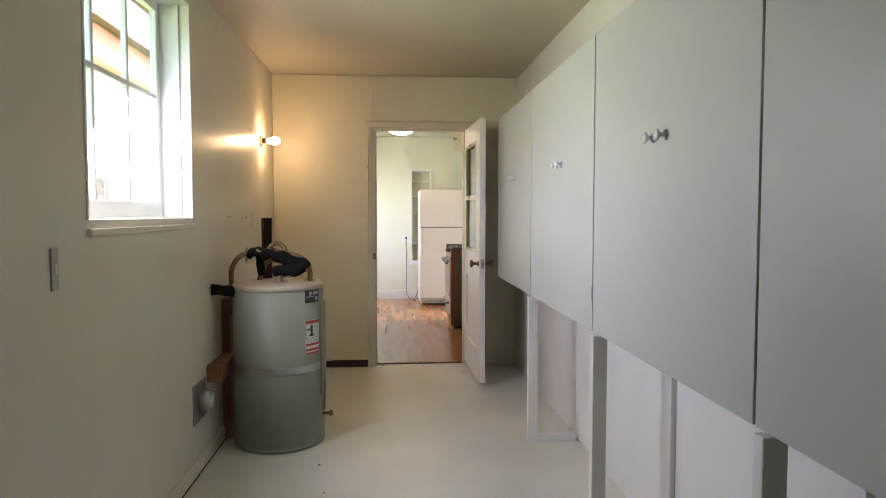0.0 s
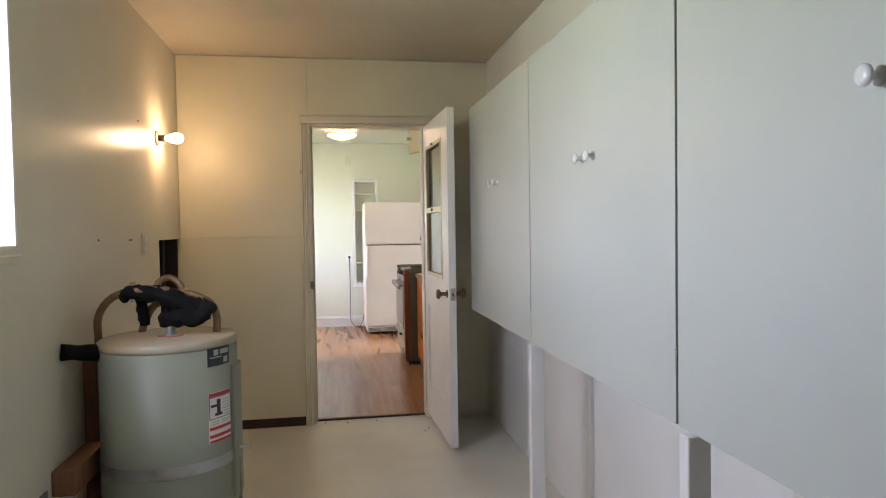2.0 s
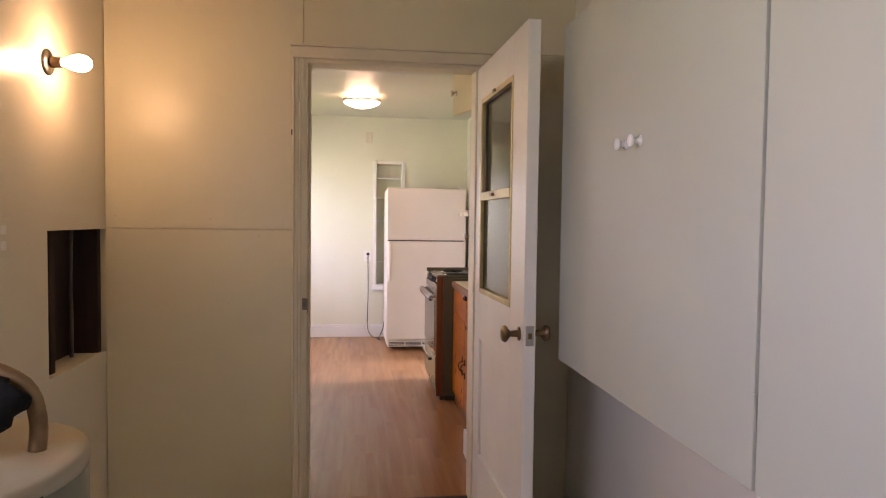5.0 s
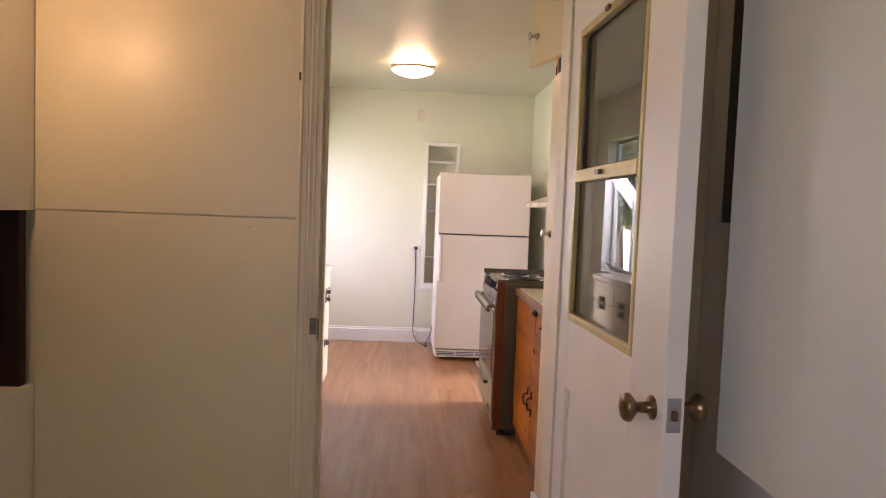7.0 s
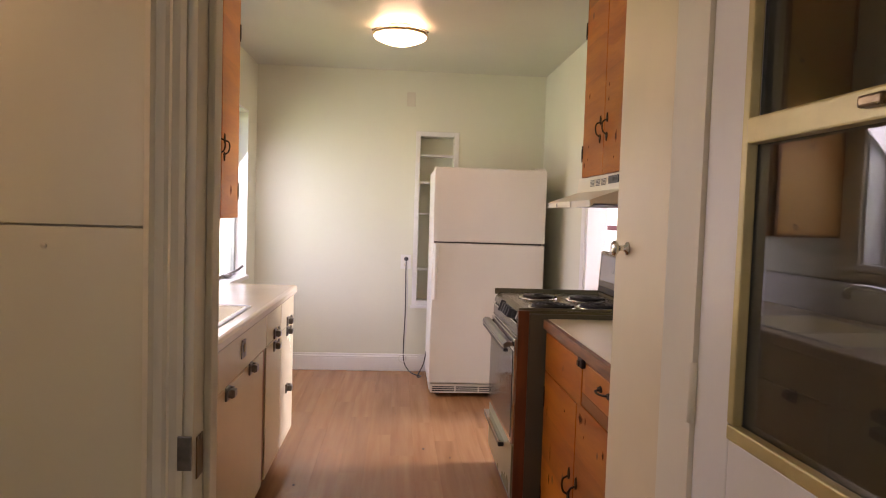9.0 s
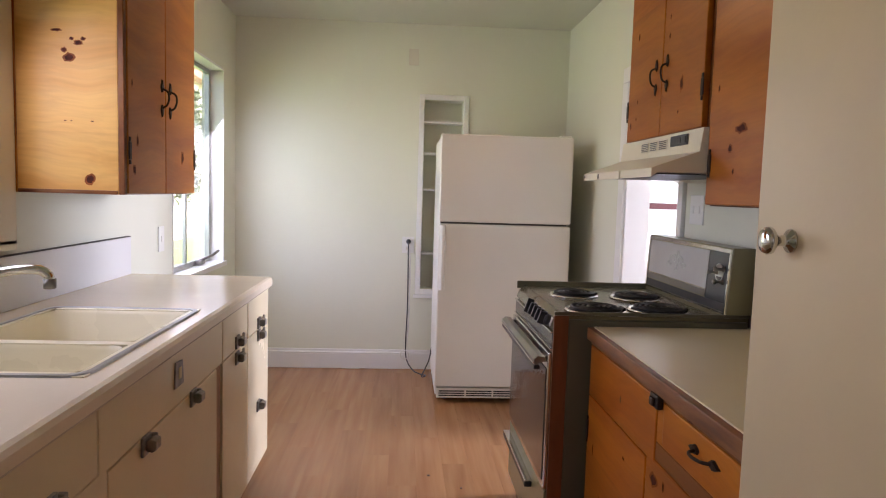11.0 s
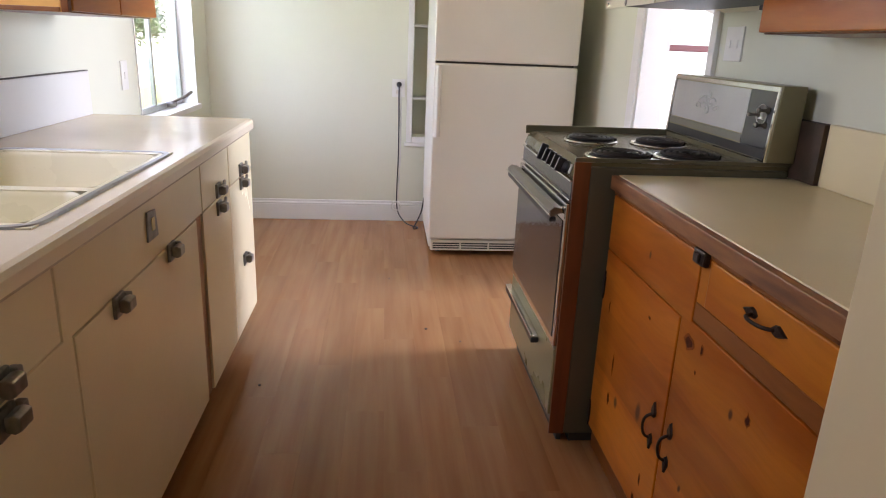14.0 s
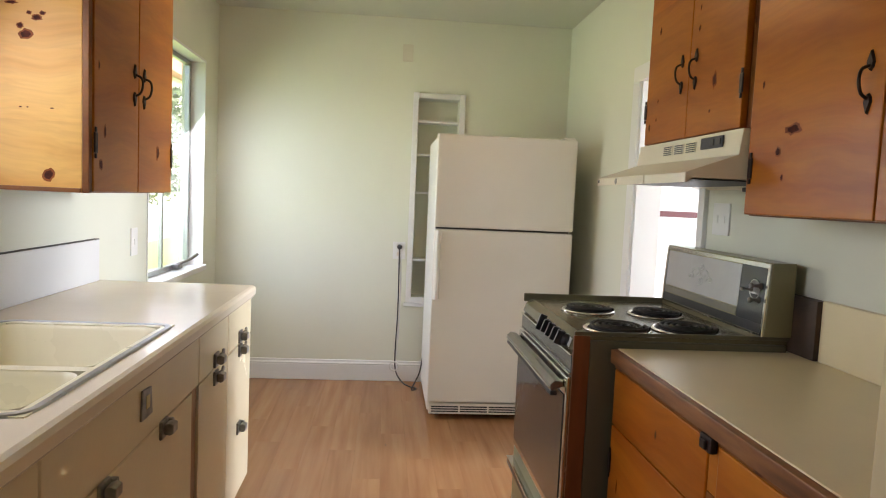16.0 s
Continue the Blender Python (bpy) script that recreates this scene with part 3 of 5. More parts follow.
# ---- outdoors ----
setting("ground", bx(-300, 300, -300, 300, -0.7, -0.5), LAWN, "sunlit green lawn", "ground")
eave = group_root("roof_eave", (-1.2, 4, 2.4), "brown roof eave along the house wall", "eave")
part("soffit", bx(-1.36, LX0 - 0.145, -2.4, 10.8, 2.50, 2.53), SOFFIT, eave)
part("fascia", bx(-1.39, -1.361, -2.4, 10.8, 2.47, 2.60, 0.004), EAVE, eave)
part("roof_deck", bx(-1.36, 5.0, -2.4, 10.8, 2.565, 2.62), SOFFIT, eave)

# neighbour's house beyond the lawn, its sunny side towards the windows
house = thing("neighbour_house", (-10, 30, -0.5), "white neighbouring house with a pinkish roof edge", "house")
part("wall", bx(-13, -7.2, 15, 46, -0.5, 5.0), WHITE, house)
part("roof_edge", bx(-13.4, -6.8, 14.6, 46.4, 4.95, 5.75, 0.02), EAVE, house, "pinkish painted roof edge")
part("roof", prism([(-13.6, 5.755), (-6.5, 5.755), (-10.0, 8.6)], 14.4, 46.6, "y"), SOFFIT, house, "brown shingled roof")
for wy in (17.0, 22.5, 38.0, 42.5):
    wf = part("window", bx(-7.2, -7.16, wy - 0.6, wy + 0.6, 0.9, 2.3, 0.01), WHITE, house)
    part("pane", bx(-7.158, -7.15, wy - 0.5, wy + 0.5, 1.0, 2.2), DARKGL, wf)


def leafy_tree(at, height, crown, leaves, seed):
    """A trunk that forks into limbs, with a loose crown of single leaves in clumps."""
    rng = random.Random(seed)
    x, y, z = at
    t = thing("tree", at, "leafy green garden tree on the lawn", "tree")
    part("trunk", tube([(x, y, z), (x + 0.05, y + 0.04, z + height * 0.3), (x - 0.05, y + 0.1, z + height * 0.62)], 0.13, 10, 4, 0.55), SOFFIT, t)
    for k in range(7):
        a, up = rng.uniform(0, 6.28), rng.uniform(0.3, 0.75)
        r = crown * rng.uniform(0.55, 0.9)
        part("limb", tube([(x, y + 0.06, z + height * 0.4), (x + r * 0.5 * math.cos(a), y + r * 0.5 * math.sin(a), z + height * (0.45 + 0.3 * up)), (x + r * math.cos(a), y + r * math.sin(a), z + height * (0.5 + 0.5 * up))], 0.05, 7, 3, 0.3), SOFFIT, t)
    verts, faces = [], []
    clumps = [(Vector((rng.uniform(-0.75, 0.75), rng.uniform(-0.75, 0.75), rng.uniform(-0.95, 0.95))) * crown + Vector((x, y, z + height * 0.62)), rng.uniform(0.25, 0.5)) for _ in range(90)]
    for _ in range(leaves):
        c, r = rng.choice(clumps)
        p = c + Vector((rng.gauss(0, 0.5), rng.gauss(0, 0.5), rng.gauss(0, 0.4))) * r
        u = Vector((rng.gauss(0, 1), rng.gauss(0, 1), rng.gauss(0, 0.6))).normalized()
        v = u.orthogonal().normalized() * 0.035
        u *= rng.uniform(0.06, 0.1)
        i = len(verts)
        verts += [p - u, p + v, p + u, p - v]
        faces.append((i, i + 1, i + 2, i + 3))
    me = bpy.data.meshes.new("crown")
    me.from_pydata(verts, [], faces)
    me.materials.append(LEAF)
    c = new("crown", me)
    c.parent = t
    c.matrix_parent_inverse = Matrix.Translation(t.location).inverted()
    return t


leafy_tree((-5.8, 21.5, -0.5), 4.6, 1.2, 12000, 4)


# ---- windows ----
def casement(name, win, x_wall, x_sash, cols, rows, label, sash_mat, rail_w=0.045, bottom=0.07, step=True):
    y0, y1, z0, z1 = win
    w = group_root(name, (x_wall, (y0 + y1) / 2, z0), label, "window")
    # lining boards of the reveal
    part("jamb_lining", bx(x_sash - 0.03, x_wall + 0.004, y1 - 0.012, y1 + 0.002, z0, z1), WHITE, w)
    part("jamb_lining", bx(x_sash - 0.03, x_wall + 0.004, y0 - 0.002, y0 + 0.012, z0, z1), WHITE, w)
    part("head_lining", bx(x_sash - 0.03, x_wall + 0.004, y0 + 0.0125, y1 - 0.0125, z1 - 0.012, z1 + 0.002), WHITE, w)
    part("window_sill", bx(x_sash - 0.05, x_wall + 0.022, y0 - 0.02, y1 + 0.02, z0 - 0.028, z0 + 0.004, 0.006), WHITE, w)
    if step:
        part("jamb_stop", bx(x_sash - 0.01, x_wall - 0.044, y1 - 0.024, y1 - 0.0125, z0 + 0.0045, z1 - 0.0125, 0.003), WHITE, w)
    a, b, c, d = y0 + 0.0125, y1 - (0.0245 if step else 0.0125), z0 + 0.005, z1 - 0.0125
    t = 0.032
    sash = part("sash", bx(x_sash - t, x_sash, a, b, c, c + bottom, 0.004), sash_mat, w)
    part("stile", bx(x_sash - t, x_sash, a, a + rail_w, c + bottom + 0.0005, d, 0.004), sash_mat, w)
    part("stile", bx(x_sash - t, x_sash, b - rail_w, b, c + bottom + 0.0005, d, 0.004), sash_mat, w)
    part("top_rail", bx(x_sash - t, x_sash, a + rail_w + 0.0005, b - rail_w - 0.0005, d - rail_w, d, 0.004), sash_mat, w)
    gy0, gy1, gz0, gz1 = a + rail_w, b - rail_w, c + bottom, d - rail_w
    for k in range(1, cols):
        y = gy0 + (gy1 - gy0) * k / cols
        part("muntin", bx(x_sash - t + 0.004, x_sash - 0.004, y - 0.012, y + 0.012, gz0, gz1, 0.004), sash_mat, w)
    for z in rows:
        for k in range(cols):
            u0, u1 = gy0 + (gy1 - gy0) * k / cols + (0.0125 if k else 0), gy0 + (gy1 - gy0) * (k + 1) / cols - (0.0125 if k < cols - 1 else 0)
            part("muntin", bx(x_sash - t + 0.004, x_sash - 0.004, u0, u1, z - 0.012, z + 0.012, 0.004), sash_mat, w)
    zz = [gz0, *rows, gz1]
    for k in range(cols):
        for q in range(len(zz) - 1):
            u0, u1 = gy0 + (gy1 - gy0) * k / cols, gy0 + (gy1 - gy0) * (k + 1) / cols
            pane = part("pane", bx(x_sash - 0.018, x_sash - 0.014, u0 + 0.002, u1 - 0.002, zz[q] + 0.002, zz[q + 1] - 0.002), GLASS, w)
            pane.visible_shadow = False
    return w


win1 = casement("window_1", WIN_L, LX0, -1.10, 3, (1.872,), "white painted wooden window with six panes", WHITE)
part("casing_side", prism([(2.035, LX0 - 0.001), (2.035, LX0 + 0.020), (2.05, LX0 + 0.024), (2.06, LX0 + 0.015), (2.108, LX0 + 0.013), (2.118, LX0 + 0.004), (2.118, LX0 - 0.001)], 1.24, 2.40, "z"), TRIM, win1)
for v in win1.children[-1].data.vertices:
    v.co.x, v.co.y = v.co.y, v.co.x
part("apron", bx(LX0 - 0.001, LX0 + 0.016, 2.1185, 3.285, 1.235, 1.2615, 0.004), TRIM, win1)
win2 = casement("window_2", WIN_S, KX0, -1.07, 2, (), "wide window over the kitchen sink", WHITE, step=False)
part("casing_side", bx(KX0 - 0.001, KX0 + 0.018, 7.285, 7.40, 1.10, 2.10, 0.005), TRIM, win2)
part("apron", bx(KX0 - 0.001, KX0 + 0.018, 6.40, 7.40, 1.085, 1.12, 0.005), TRIM, win2)
win3 = casement("window_3", WIN_K, KX0, -1.06, 2, (), "metal crank-out kitchen window with white reveal", ALU, rail_w=0.028, bottom=0.03, step=False)
part("crank", tube([(-1.05, 9.50, 0.83), (-1.02, 9.52, 0.845), (-0.99, 9.57, 0.86), (-0.965, 9.63, 0.885)], 0.007, end_scale=1.3), PEWTER, win3, "dark metal window crank")
part("crank_box", bx(-1.06, -1.02, 9.46, 9.53, 0.81, 0.835, 0.006), PEWTER, win3)


# ---- things: laundry room ----
def knob(name, at, way, r, length, material, parent, label=""):
    prof = [(r * 0.85, 0), (r * 0.85, 0.003), (r * 0.42, 0.006), (r * 0.36, length * 0.5), (r * 0.6, length * 0.6), (r * 0.98, length * 0.74), (r, length * 0.84), (r * 0.85, length * 0.95), (r * 0.4, length), (0, length)]
    return part(name, turned(prof, at, way, 20), material, parent, label)


# hanging cabinets, one unit after another
def hanging_cabinet(y0, y1, ym):
    c = thing("hanging_cabinet", (1.0, (y0 + y1) / 2, 0.835), "white painted hanging wall cabinet with two porcelain knobs", "cabinet", "hanging laundry cabinets")
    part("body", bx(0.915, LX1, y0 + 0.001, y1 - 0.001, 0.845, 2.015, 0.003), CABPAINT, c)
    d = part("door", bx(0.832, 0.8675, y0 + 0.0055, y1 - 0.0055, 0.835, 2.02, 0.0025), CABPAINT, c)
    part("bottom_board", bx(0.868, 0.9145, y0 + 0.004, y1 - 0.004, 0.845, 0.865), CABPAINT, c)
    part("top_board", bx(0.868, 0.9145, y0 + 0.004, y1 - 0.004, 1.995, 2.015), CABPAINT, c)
    for k in (-0.045, 0.045):
        knob("knob", (0.832, ym + k, 1.545), "-x", 0.018, 0.034, PORC, d, "white porcelain knob")
    part("hinge", bx(0.826, 0.833, y0 - 0.004, y0 + 0.008, 0.96, 1.02, 0.002), CABPAINT, c)
    return c


for y0, y1, ym in ((3.682, 4.87, 4.255), (2.488, 3.682, 3.04), (1.284, 2.488, 1.842), (0.02, 1.284, 0.64), (-1.25, 0.02, -0.62)):
    hanging_cabinet(y0, y1, ym)


def post(y):
    p = thing("support_post", (0.86, y, -0.012), "white painted wooden post under the hanging cabinets", "post", "cabinet support posts")
    part("upright", bx(0.808, 0.866, y - 0.02, y + 0.02, -0.0115, 0.8345, 0.004), LITWALL, p)
    part("sleeper", bx(0.8665, LX1 - 0.023, y - 0.02, y + 0.02, -0.0115, 0.03, 0.004), LITWALL, p)


for y in (3.63, 2.415, 1.225, 0.0):
    post(y)
battens = group_root("wall_battens", (LX1, 2.5, 0), "cream painted vertical battens on the wall", "batten")
for y, wd in ((3.72, 0.02), (2.368, 0.05), (1.3, 0.03)):
    part("batten", bx(LX1 - 0.022, LX1 + 0.001, y - wd, y + wd, -0.01, 0.84, 0.004), LITWALL, battens)

# door leaf standing open into the laundry
HX, HY = 0.657, 5.592
leaf = group_root("door_1", (HX, HY, 0), "white open wooden door with a gilt-framed glass hatch", "door")
LA, LB, LT = 4.785, 5.592, 0.044
X0, X1 = 0.657, 0.701
GA, GB, GZ0, GZ1 = 4.968, 5.492, 1.01, 1.87


def leafpart(name, bm, m, label="", parent=None):
    return part(name, bm, m, parent or leaf, label)


leafpart("stile", bx(X0, X1, LA, GA, 0.035, 2.02, 0.003), DOORP)
leafpart("stile", bx(X0, X1, GB, LB, 0.035, 2.02, 0.003), DOORP)
leafpart("top_rail", bx(X0, X1, GA + 0.0003, GB - 0.0003, GZ1, 2.02, 0.003), DOORP)
leafpart("lock_rail", bx(X0, X1, GA + 0.0003, GB - 0.0003, 0.80, GZ0, 0.003), DOORP)
leafpart("bottom_rail", bx(X0, X1, GA + 0.0003, GB - 0.0003, 0.035, 0.27, 0.003), DOORP)
leafpart("lower_panel", bx(X0 + 0.013, X1 - 0.013, GA - 0.01, GB + 0.01, 0.265, 0.805, 0.003), DOORP)
for (a, b, c, d) in ((GA, GB, GZ0, GZ0 + 0.022), (GA, GB, GZ1 - 0.022, GZ1), (GA, GA + 0.016, GZ0 + 0.0225, GZ1 - 0.0225), (GB - 0.016, GB, GZ0 + 0.0225, GZ1 - 0.0225)):
    leafpart("glass_bead", bx(X0 - 0.004, X0 + 0.012, a, b, c, d, 0.003), GILT, "worn gilt glazing bead")
mid = leafpart("meeting_rail", bx(X0 - 0.007, X0 + 0.014, GA + 0.0165, GB - 0.0165, 1.422, 1.457, 0.003), GILT, "worn gilt meeting rail")
leafpart("latch", bx(X0 - 0.02, X0 - 0.0075, 5.215, 5.25, 1.434, 1.447, 0.003), BRASS, "small brass latch", mid)
leafpart("latch", bx(X0 - 0.014, X0 - 0.0045, 5.22, 5.25, 1.855, 1.868, 0.003), BRASS, "small brass latch")
for c, d in ((GZ0 + 0.02, 1.4225), (1.4565, GZ1 - 0.02)):
    leafpart("pane", bx(X0 + 0.013 + (0.006 if c > 1.3 else 0), X0 + 0.017 + (0.006 if c > 1.3 else 0), GA + 0.004, GB - 0.004, c, d), DGLASS, "dark reflecting glass pane")
for way, x in (("-x", X0), ("x", X1)):
    knob("door_knob", (x, 4.838, 0.935), way, 0.030, 0.066, BRASS, leaf, "worn brass door knob")
leafpart("lock_plate", bx(X0 + 0.008, X1 - 0.008, LA - 0.0025, LA + 0.001, 0.90, 0.97, 0.001), STEEL, "worn steel latch plate")
leafpart("bolt", bx(X0 + 0.016, X1 - 0.016, LA - 0.009, LA - 0.003, 0.925, 0.945, 0.002), BRASS)
for z in (0.25, 1.0, 1.8):
    leafpart("hinge", turned([(0.007, 0), (0.007, 0.09), (0.004, 0.095)], (X0 - 0.004, LB + 0.003, z), "z", 12), TRIM)

leaf.rotation_euler.z = radians(1.7)

# dark board added on the wall: shade behind the door's glass
board = thing("wall_board", (LX1 - 0.02, 5.2, 1.5), "dark grey board added behind the door glass for shade", "board")
part("board", bx(LX1 - 0.02, LX1 - 0.001, 4.95, 5.45, 1.32, 2.1, 0.003), GRILLE, board)

# bare bulb on the wall
bulb = thing("wall_lamp", (LX0, 5.06, 1.865), "bare lit bulb in a plain wall socket", "wall lamp")
part("back_plate", turned([(0.0, 0.0), (0.045, 0.0), (0.045, 0.006), (0.038, 0.011), (0.0, 0.012)], (LX0, 5.06, 1.865), "x", 28), PEWTER, bulb, "dark round back plate")
part("socket", turned([(0.018, 0.012), (0.020, 0.02), (0.019, 0.05), (0.0, 0.05)], (LX0, 5.06, 1.865), "x", 20), BRASS, bulb)
part("bulb", turned([(0.013, 0.045), (0.014, 0.058), (0.022, 0.075), (0.029, 0.098), (0.030, 0.112), (0.026, 0.130), (0.015, 0.143), (0.0, 0.146)], (LX0, 5.06, 1.865), "x", 24), BULB, bulb, "glowing warm bulb")


def plate_on_x(name, x, sx, y, z, w, h, label, category, slots, material=PLATE):
    """A cover plate on a wall at x, facing sx."""
    p = thing(name, (x, y, z), label, category)
    a, b = sorted((x, x + sx * 0.006))
    part("cover", bx(a, b, y - w / 2, y + w / 2, z - h / 2, z + h / 2, 0.002), material, p)
    a, b = sorted((x + sx * 0.0055, x + sx * 0.009))
    for dy, dz, sw, sh, m in slots:
        part("insert", bx(a, b, y + dy - sw / 2, y + dy + sw / 2, z + dz - sh / 2, z + dz + sh / 2, 0.0015), m, p)
    return p


plate_on_x("wall_outlet", LX0, 1, 4.735, 1.262, 0.10, 0.118, "almond outlet plate on the cream wall", "outlet", ((0, 0.024, 0.034, 0.028, WHITEPL), (0, -0.024, 0.034, 0.028, WHITEPL)))
plate_on_x("wall_outlet", LX0, 1, 4.50, 1.03, 0.07, 0.10, "grey outlet box behind the water heater", "outlet", ((0, 0, 0.03, 0.06, PEWTER),), STEEL)
plate_on_x("wall_switch", LX0, 1, 1.896, 1.148, 0.04, 0.125, "greyish switch plate on the cream wall", "switch", ((0, 0, 0.012, 0.03, PLATE),), OLDPL)
for y, z in ((4.03, 1.294), (4.685, 1.903)):
    h = thing("nail", (LX0, y, z), "small dark nail head in the wall", "nail", "wall nails")
    part("head", turned([(0.005, 0), (0.005, 0.003), (0, 0.004)], (LX0, y, z), "x", 10), DARKBROWN, h)
for x, z in ((-0.447, 0.954), (-0.528, 1.324), (-0.322, 1.251), (-0.924, 1.333)):
    h = thing("nail", (x, LY1 - 0.012, z), "small painted-over nail head in the wallboard", "nail", "wall nails")
    part("head", turned([(0.004, 0), (0.004, 0.002), (0, 0.003)], (x, LY1 - 0.012, z), "-y", 10), TRIM, h)
h = thing("nail", (LX0, 4.488, 1.288), "small dark scratch mark in the wall", "nail", "wall nails")
part("head", bx(LX0, LX0 + 0.003, 4.465, 4.515, 1.285, 1.291, 0.001), DARKBROWN, h)

# dryer vent plate
vent = thing("dryer_vent", (LX0, 3.27, 0.35), "galvanised dryer vent plate with a round collar", "vent")
part("plate", bx(LX0, LX0 + 0.006, 3.215, 3.435, 0.250, 0.450, 0.002), STEEL, vent)
part("collar", turned([(0.052, 0.006), (0.052, 0.055), (0.047, 0.055), (0.047, 0.010), (0.0, 0.010)], (LX0, 3.36, 0.345), "x", 28), STEEL, vent)
base_l = group_root("baseboard_laundry", (LX0, 3, 0), "cream painted low skirting strip", "baseboard")
part("strip", bx(LX0, LX0 + 0.012, LY0, 5.59, -0.008, 0.07, 0.004), CREAM, base_l)
part("joint", bx(LX0, LX0 + 0.016, LY0, 5.59, -0.0118, -0.0085), DARKBROWN, base_l)

# water heater
HC, HR, HH = (-0.630, 3.772), 0.256, 0.925
heater = thing("water_heater", (HC[0], HC[1], -0.012), "grey-green tank water heater with strap and warning label", "water heater")
part("tank", turned([(HR - 0.012, 0.0), (HR, 0.006), (HR, HH - 0.03)], (HC[0], HC[1], -0.012), "z", 64), TANK, heater)
part("top_pan", turned([(HR + 0.0005, HH - 0.031), (HR + 0.002, HH - 0.022), (HR + 0.002, HH - 0.006), (HR - 0.006, HH), (HR * 0.9, HH + 0.004), (0.0, HH + 0.010)], (HC[0], HC[1], -0.012), "z", 64), TANKTOP, heater, "dusty stained tank top")
part("base_seam", turned([(HR + 0.0015, 0.012), (HR + 0.0025, 0.02), (HR + 0.0015, 0.028)], (HC[0], HC[1], -0.012), "z", 64), TANK, heater)


def curved(a0, a1, z0, z1, lift, thick=0.0015, seg=10):
    """A patch that lies on the tank between two angles."""
    bm = bmesh.new()
    rows = []
    for i in range(seg + 1):
        a = radians(a0 + (a1 - a0) * i / seg)
        ring = []
        for r, z in ((HR + lift, z0), (HR + lift + thick, z0), (HR + lift + thick, z1), (HR + lift, z1)):
            ring.append(bm.verts.new((HC[0] + r * math.cos(a), HC[1] + r * math.sin(a), z)))
        rows.append(ring)
    for p, q in zip(rows, rows[1:]):
        for k in range(4):
            bm.faces.new((p[k], q[k], q[(k + 1) % 4], p[(k + 1) % 4]))
    bm.faces.new(rows[0])
    bm.faces.new(rows[-1][::-1])
    bmesh.ops.recalc_face_normals(bm, faces=bm.faces[:])
    return bm


A0, A1 = -47, -22
lab = part("maker_label", curved(A0, A1, 0.815, 0.885, 0.0006), INK, heater, "dark maker label with a pale mark")
part("print", curved(A0 + 13, A1 - 1.5, 0.858, 0.876, 0.0022, 0.0008), GREYINK, lab)
part("print", curved(A0 + 6, A0 + 11, 0.855, 0.877, 0.0022, 0.0008), GREYINK, lab)
part("print", curved(A0 + 2, A0 + 15, 0.846, 0.850, 0.0022, 0.0008), GREYINK, lab)
part("print", curved(A1 - 8, A1 - 3, 0.823, 0.845, 0.0022, 0.0008), GREYINK, lab)
warn = part("warning_label", curved(A0, A1, 0.525, 0.715, 0.0006), LABEL, heater, "white warning label with red bars")
for z0, z1 in ((0.698, 0.714), (0.573, 0.585), (0.544, 0.556), (0.526, 0.535)):
    part("red_bar", curved(A0 + 0.4, A1 - 0.4, z0, z1, 0.0022, 0.0008), RED, warn, "red printed bar")
for z0, z1, a, b in ((0.696, 0.697, 0.4, 24.5), (0.615, 0.617, 0.4, 24.5)):
    part("rule", curved(A0 + a, A0 + b, z0, z1, 0.0022, 0.0008), INK, warn)
part("rule", curved(A0 + 0.3, A0 + 0.9, 0.615, 0.698, 0.0022, 0.0008), INK, warn)
part("pictogram", curved(A0 + 8, A0 + 12, 0.632, 0.688, 0.0022, 0.0008), INK, warn)
part("pictogram", curved(A0 + 2, A0 + 9, 0.660, 0.670, 0.0022, 0.0008), INK, warn)
part("pictogram", curved(A0 + 6, A0 + 14, 0.626, 0.636, 0.0022, 0.0008), INK, warn)
for k in range(6):
    part("text_line", curved(A0 + 15, A1 - 1.5, 0.624 + k * 0.011, 0.627 + k * 0.011, 0.0022, 0.0008), GREYINK, warn)
for k in range(2):
    part("text_line", curved(A0 + 2, A0 + 10, 0.594 + k * 0.009, 0.597 + k * 0.009, 0.0022, 0.0008), GREYINK, warn)
    part("text_line", curved(A0 + 13, A1 - 2, 0.594 + k * 0.009, 0.597 + k * 0.009, 0.0022, 0.0008), GREYINK, warn)
part("access_panel", curved(-19, 6, 0.28, 0.80, 0.0006, 0.012), TANK, heater)
strap = part("strap", curved(-185, 40, 0.425, 0.468, 0.001, 0.002, 40), STEEL, heater, "galvanised earthquake strap")
part("strap_bolt", turned([(0.008, -0.02), (0.008, 0.04), (0.0, 0.041)], (HC[0] + HR + 0.012, HC[1] - 0.05, 0.465), "x", 12), STEEL, strap)
part("drain_pipe", tube([(HC[0] + HR + 0.003, HC[1] - 0.045, 0.42), (HC[0] + HR + 0.008, HC[1] - 0.05, 0.3), (HC[0] + HR + 0.006, HC[1] - 0.05, 0.18)], 0.007), PEWTER, heater)
valve = part("drain_valve", turned([(0.009, -0.02), (0.009, 0.03), (0.016, 0.034), (0.017, 0.052), (0.008, 0.056)], (HC[0] + HR, HC[1] - 0.05, 0.155), "x", 14), BRASS, heater, "brass drain valve")
for a in (-75, -100, -50, -130):
    ra = radians(a)
    part("rivet", turned([(0.005, 0), (0.004, 0.003), (0, 0.004)], (HC[0] + (HR - 0.001) * math.cos(ra), HC[1] + (HR - 0.001) * math.sin(ra), 0.02), "-y", 8), PEWTER, heater)
ZT = 0.915
part("water_pipe", tube([(-0.455, 3.80, ZT - 0.01), (-0.452, 3.80, ZT + 0.06), (-0.475, 3.80, 1.035), (-0.55, 3.79, 1.075), (-0.62, 3.78, 1.085)], 0.015, 12), COPPER, heater, "bent dull copper pipe")
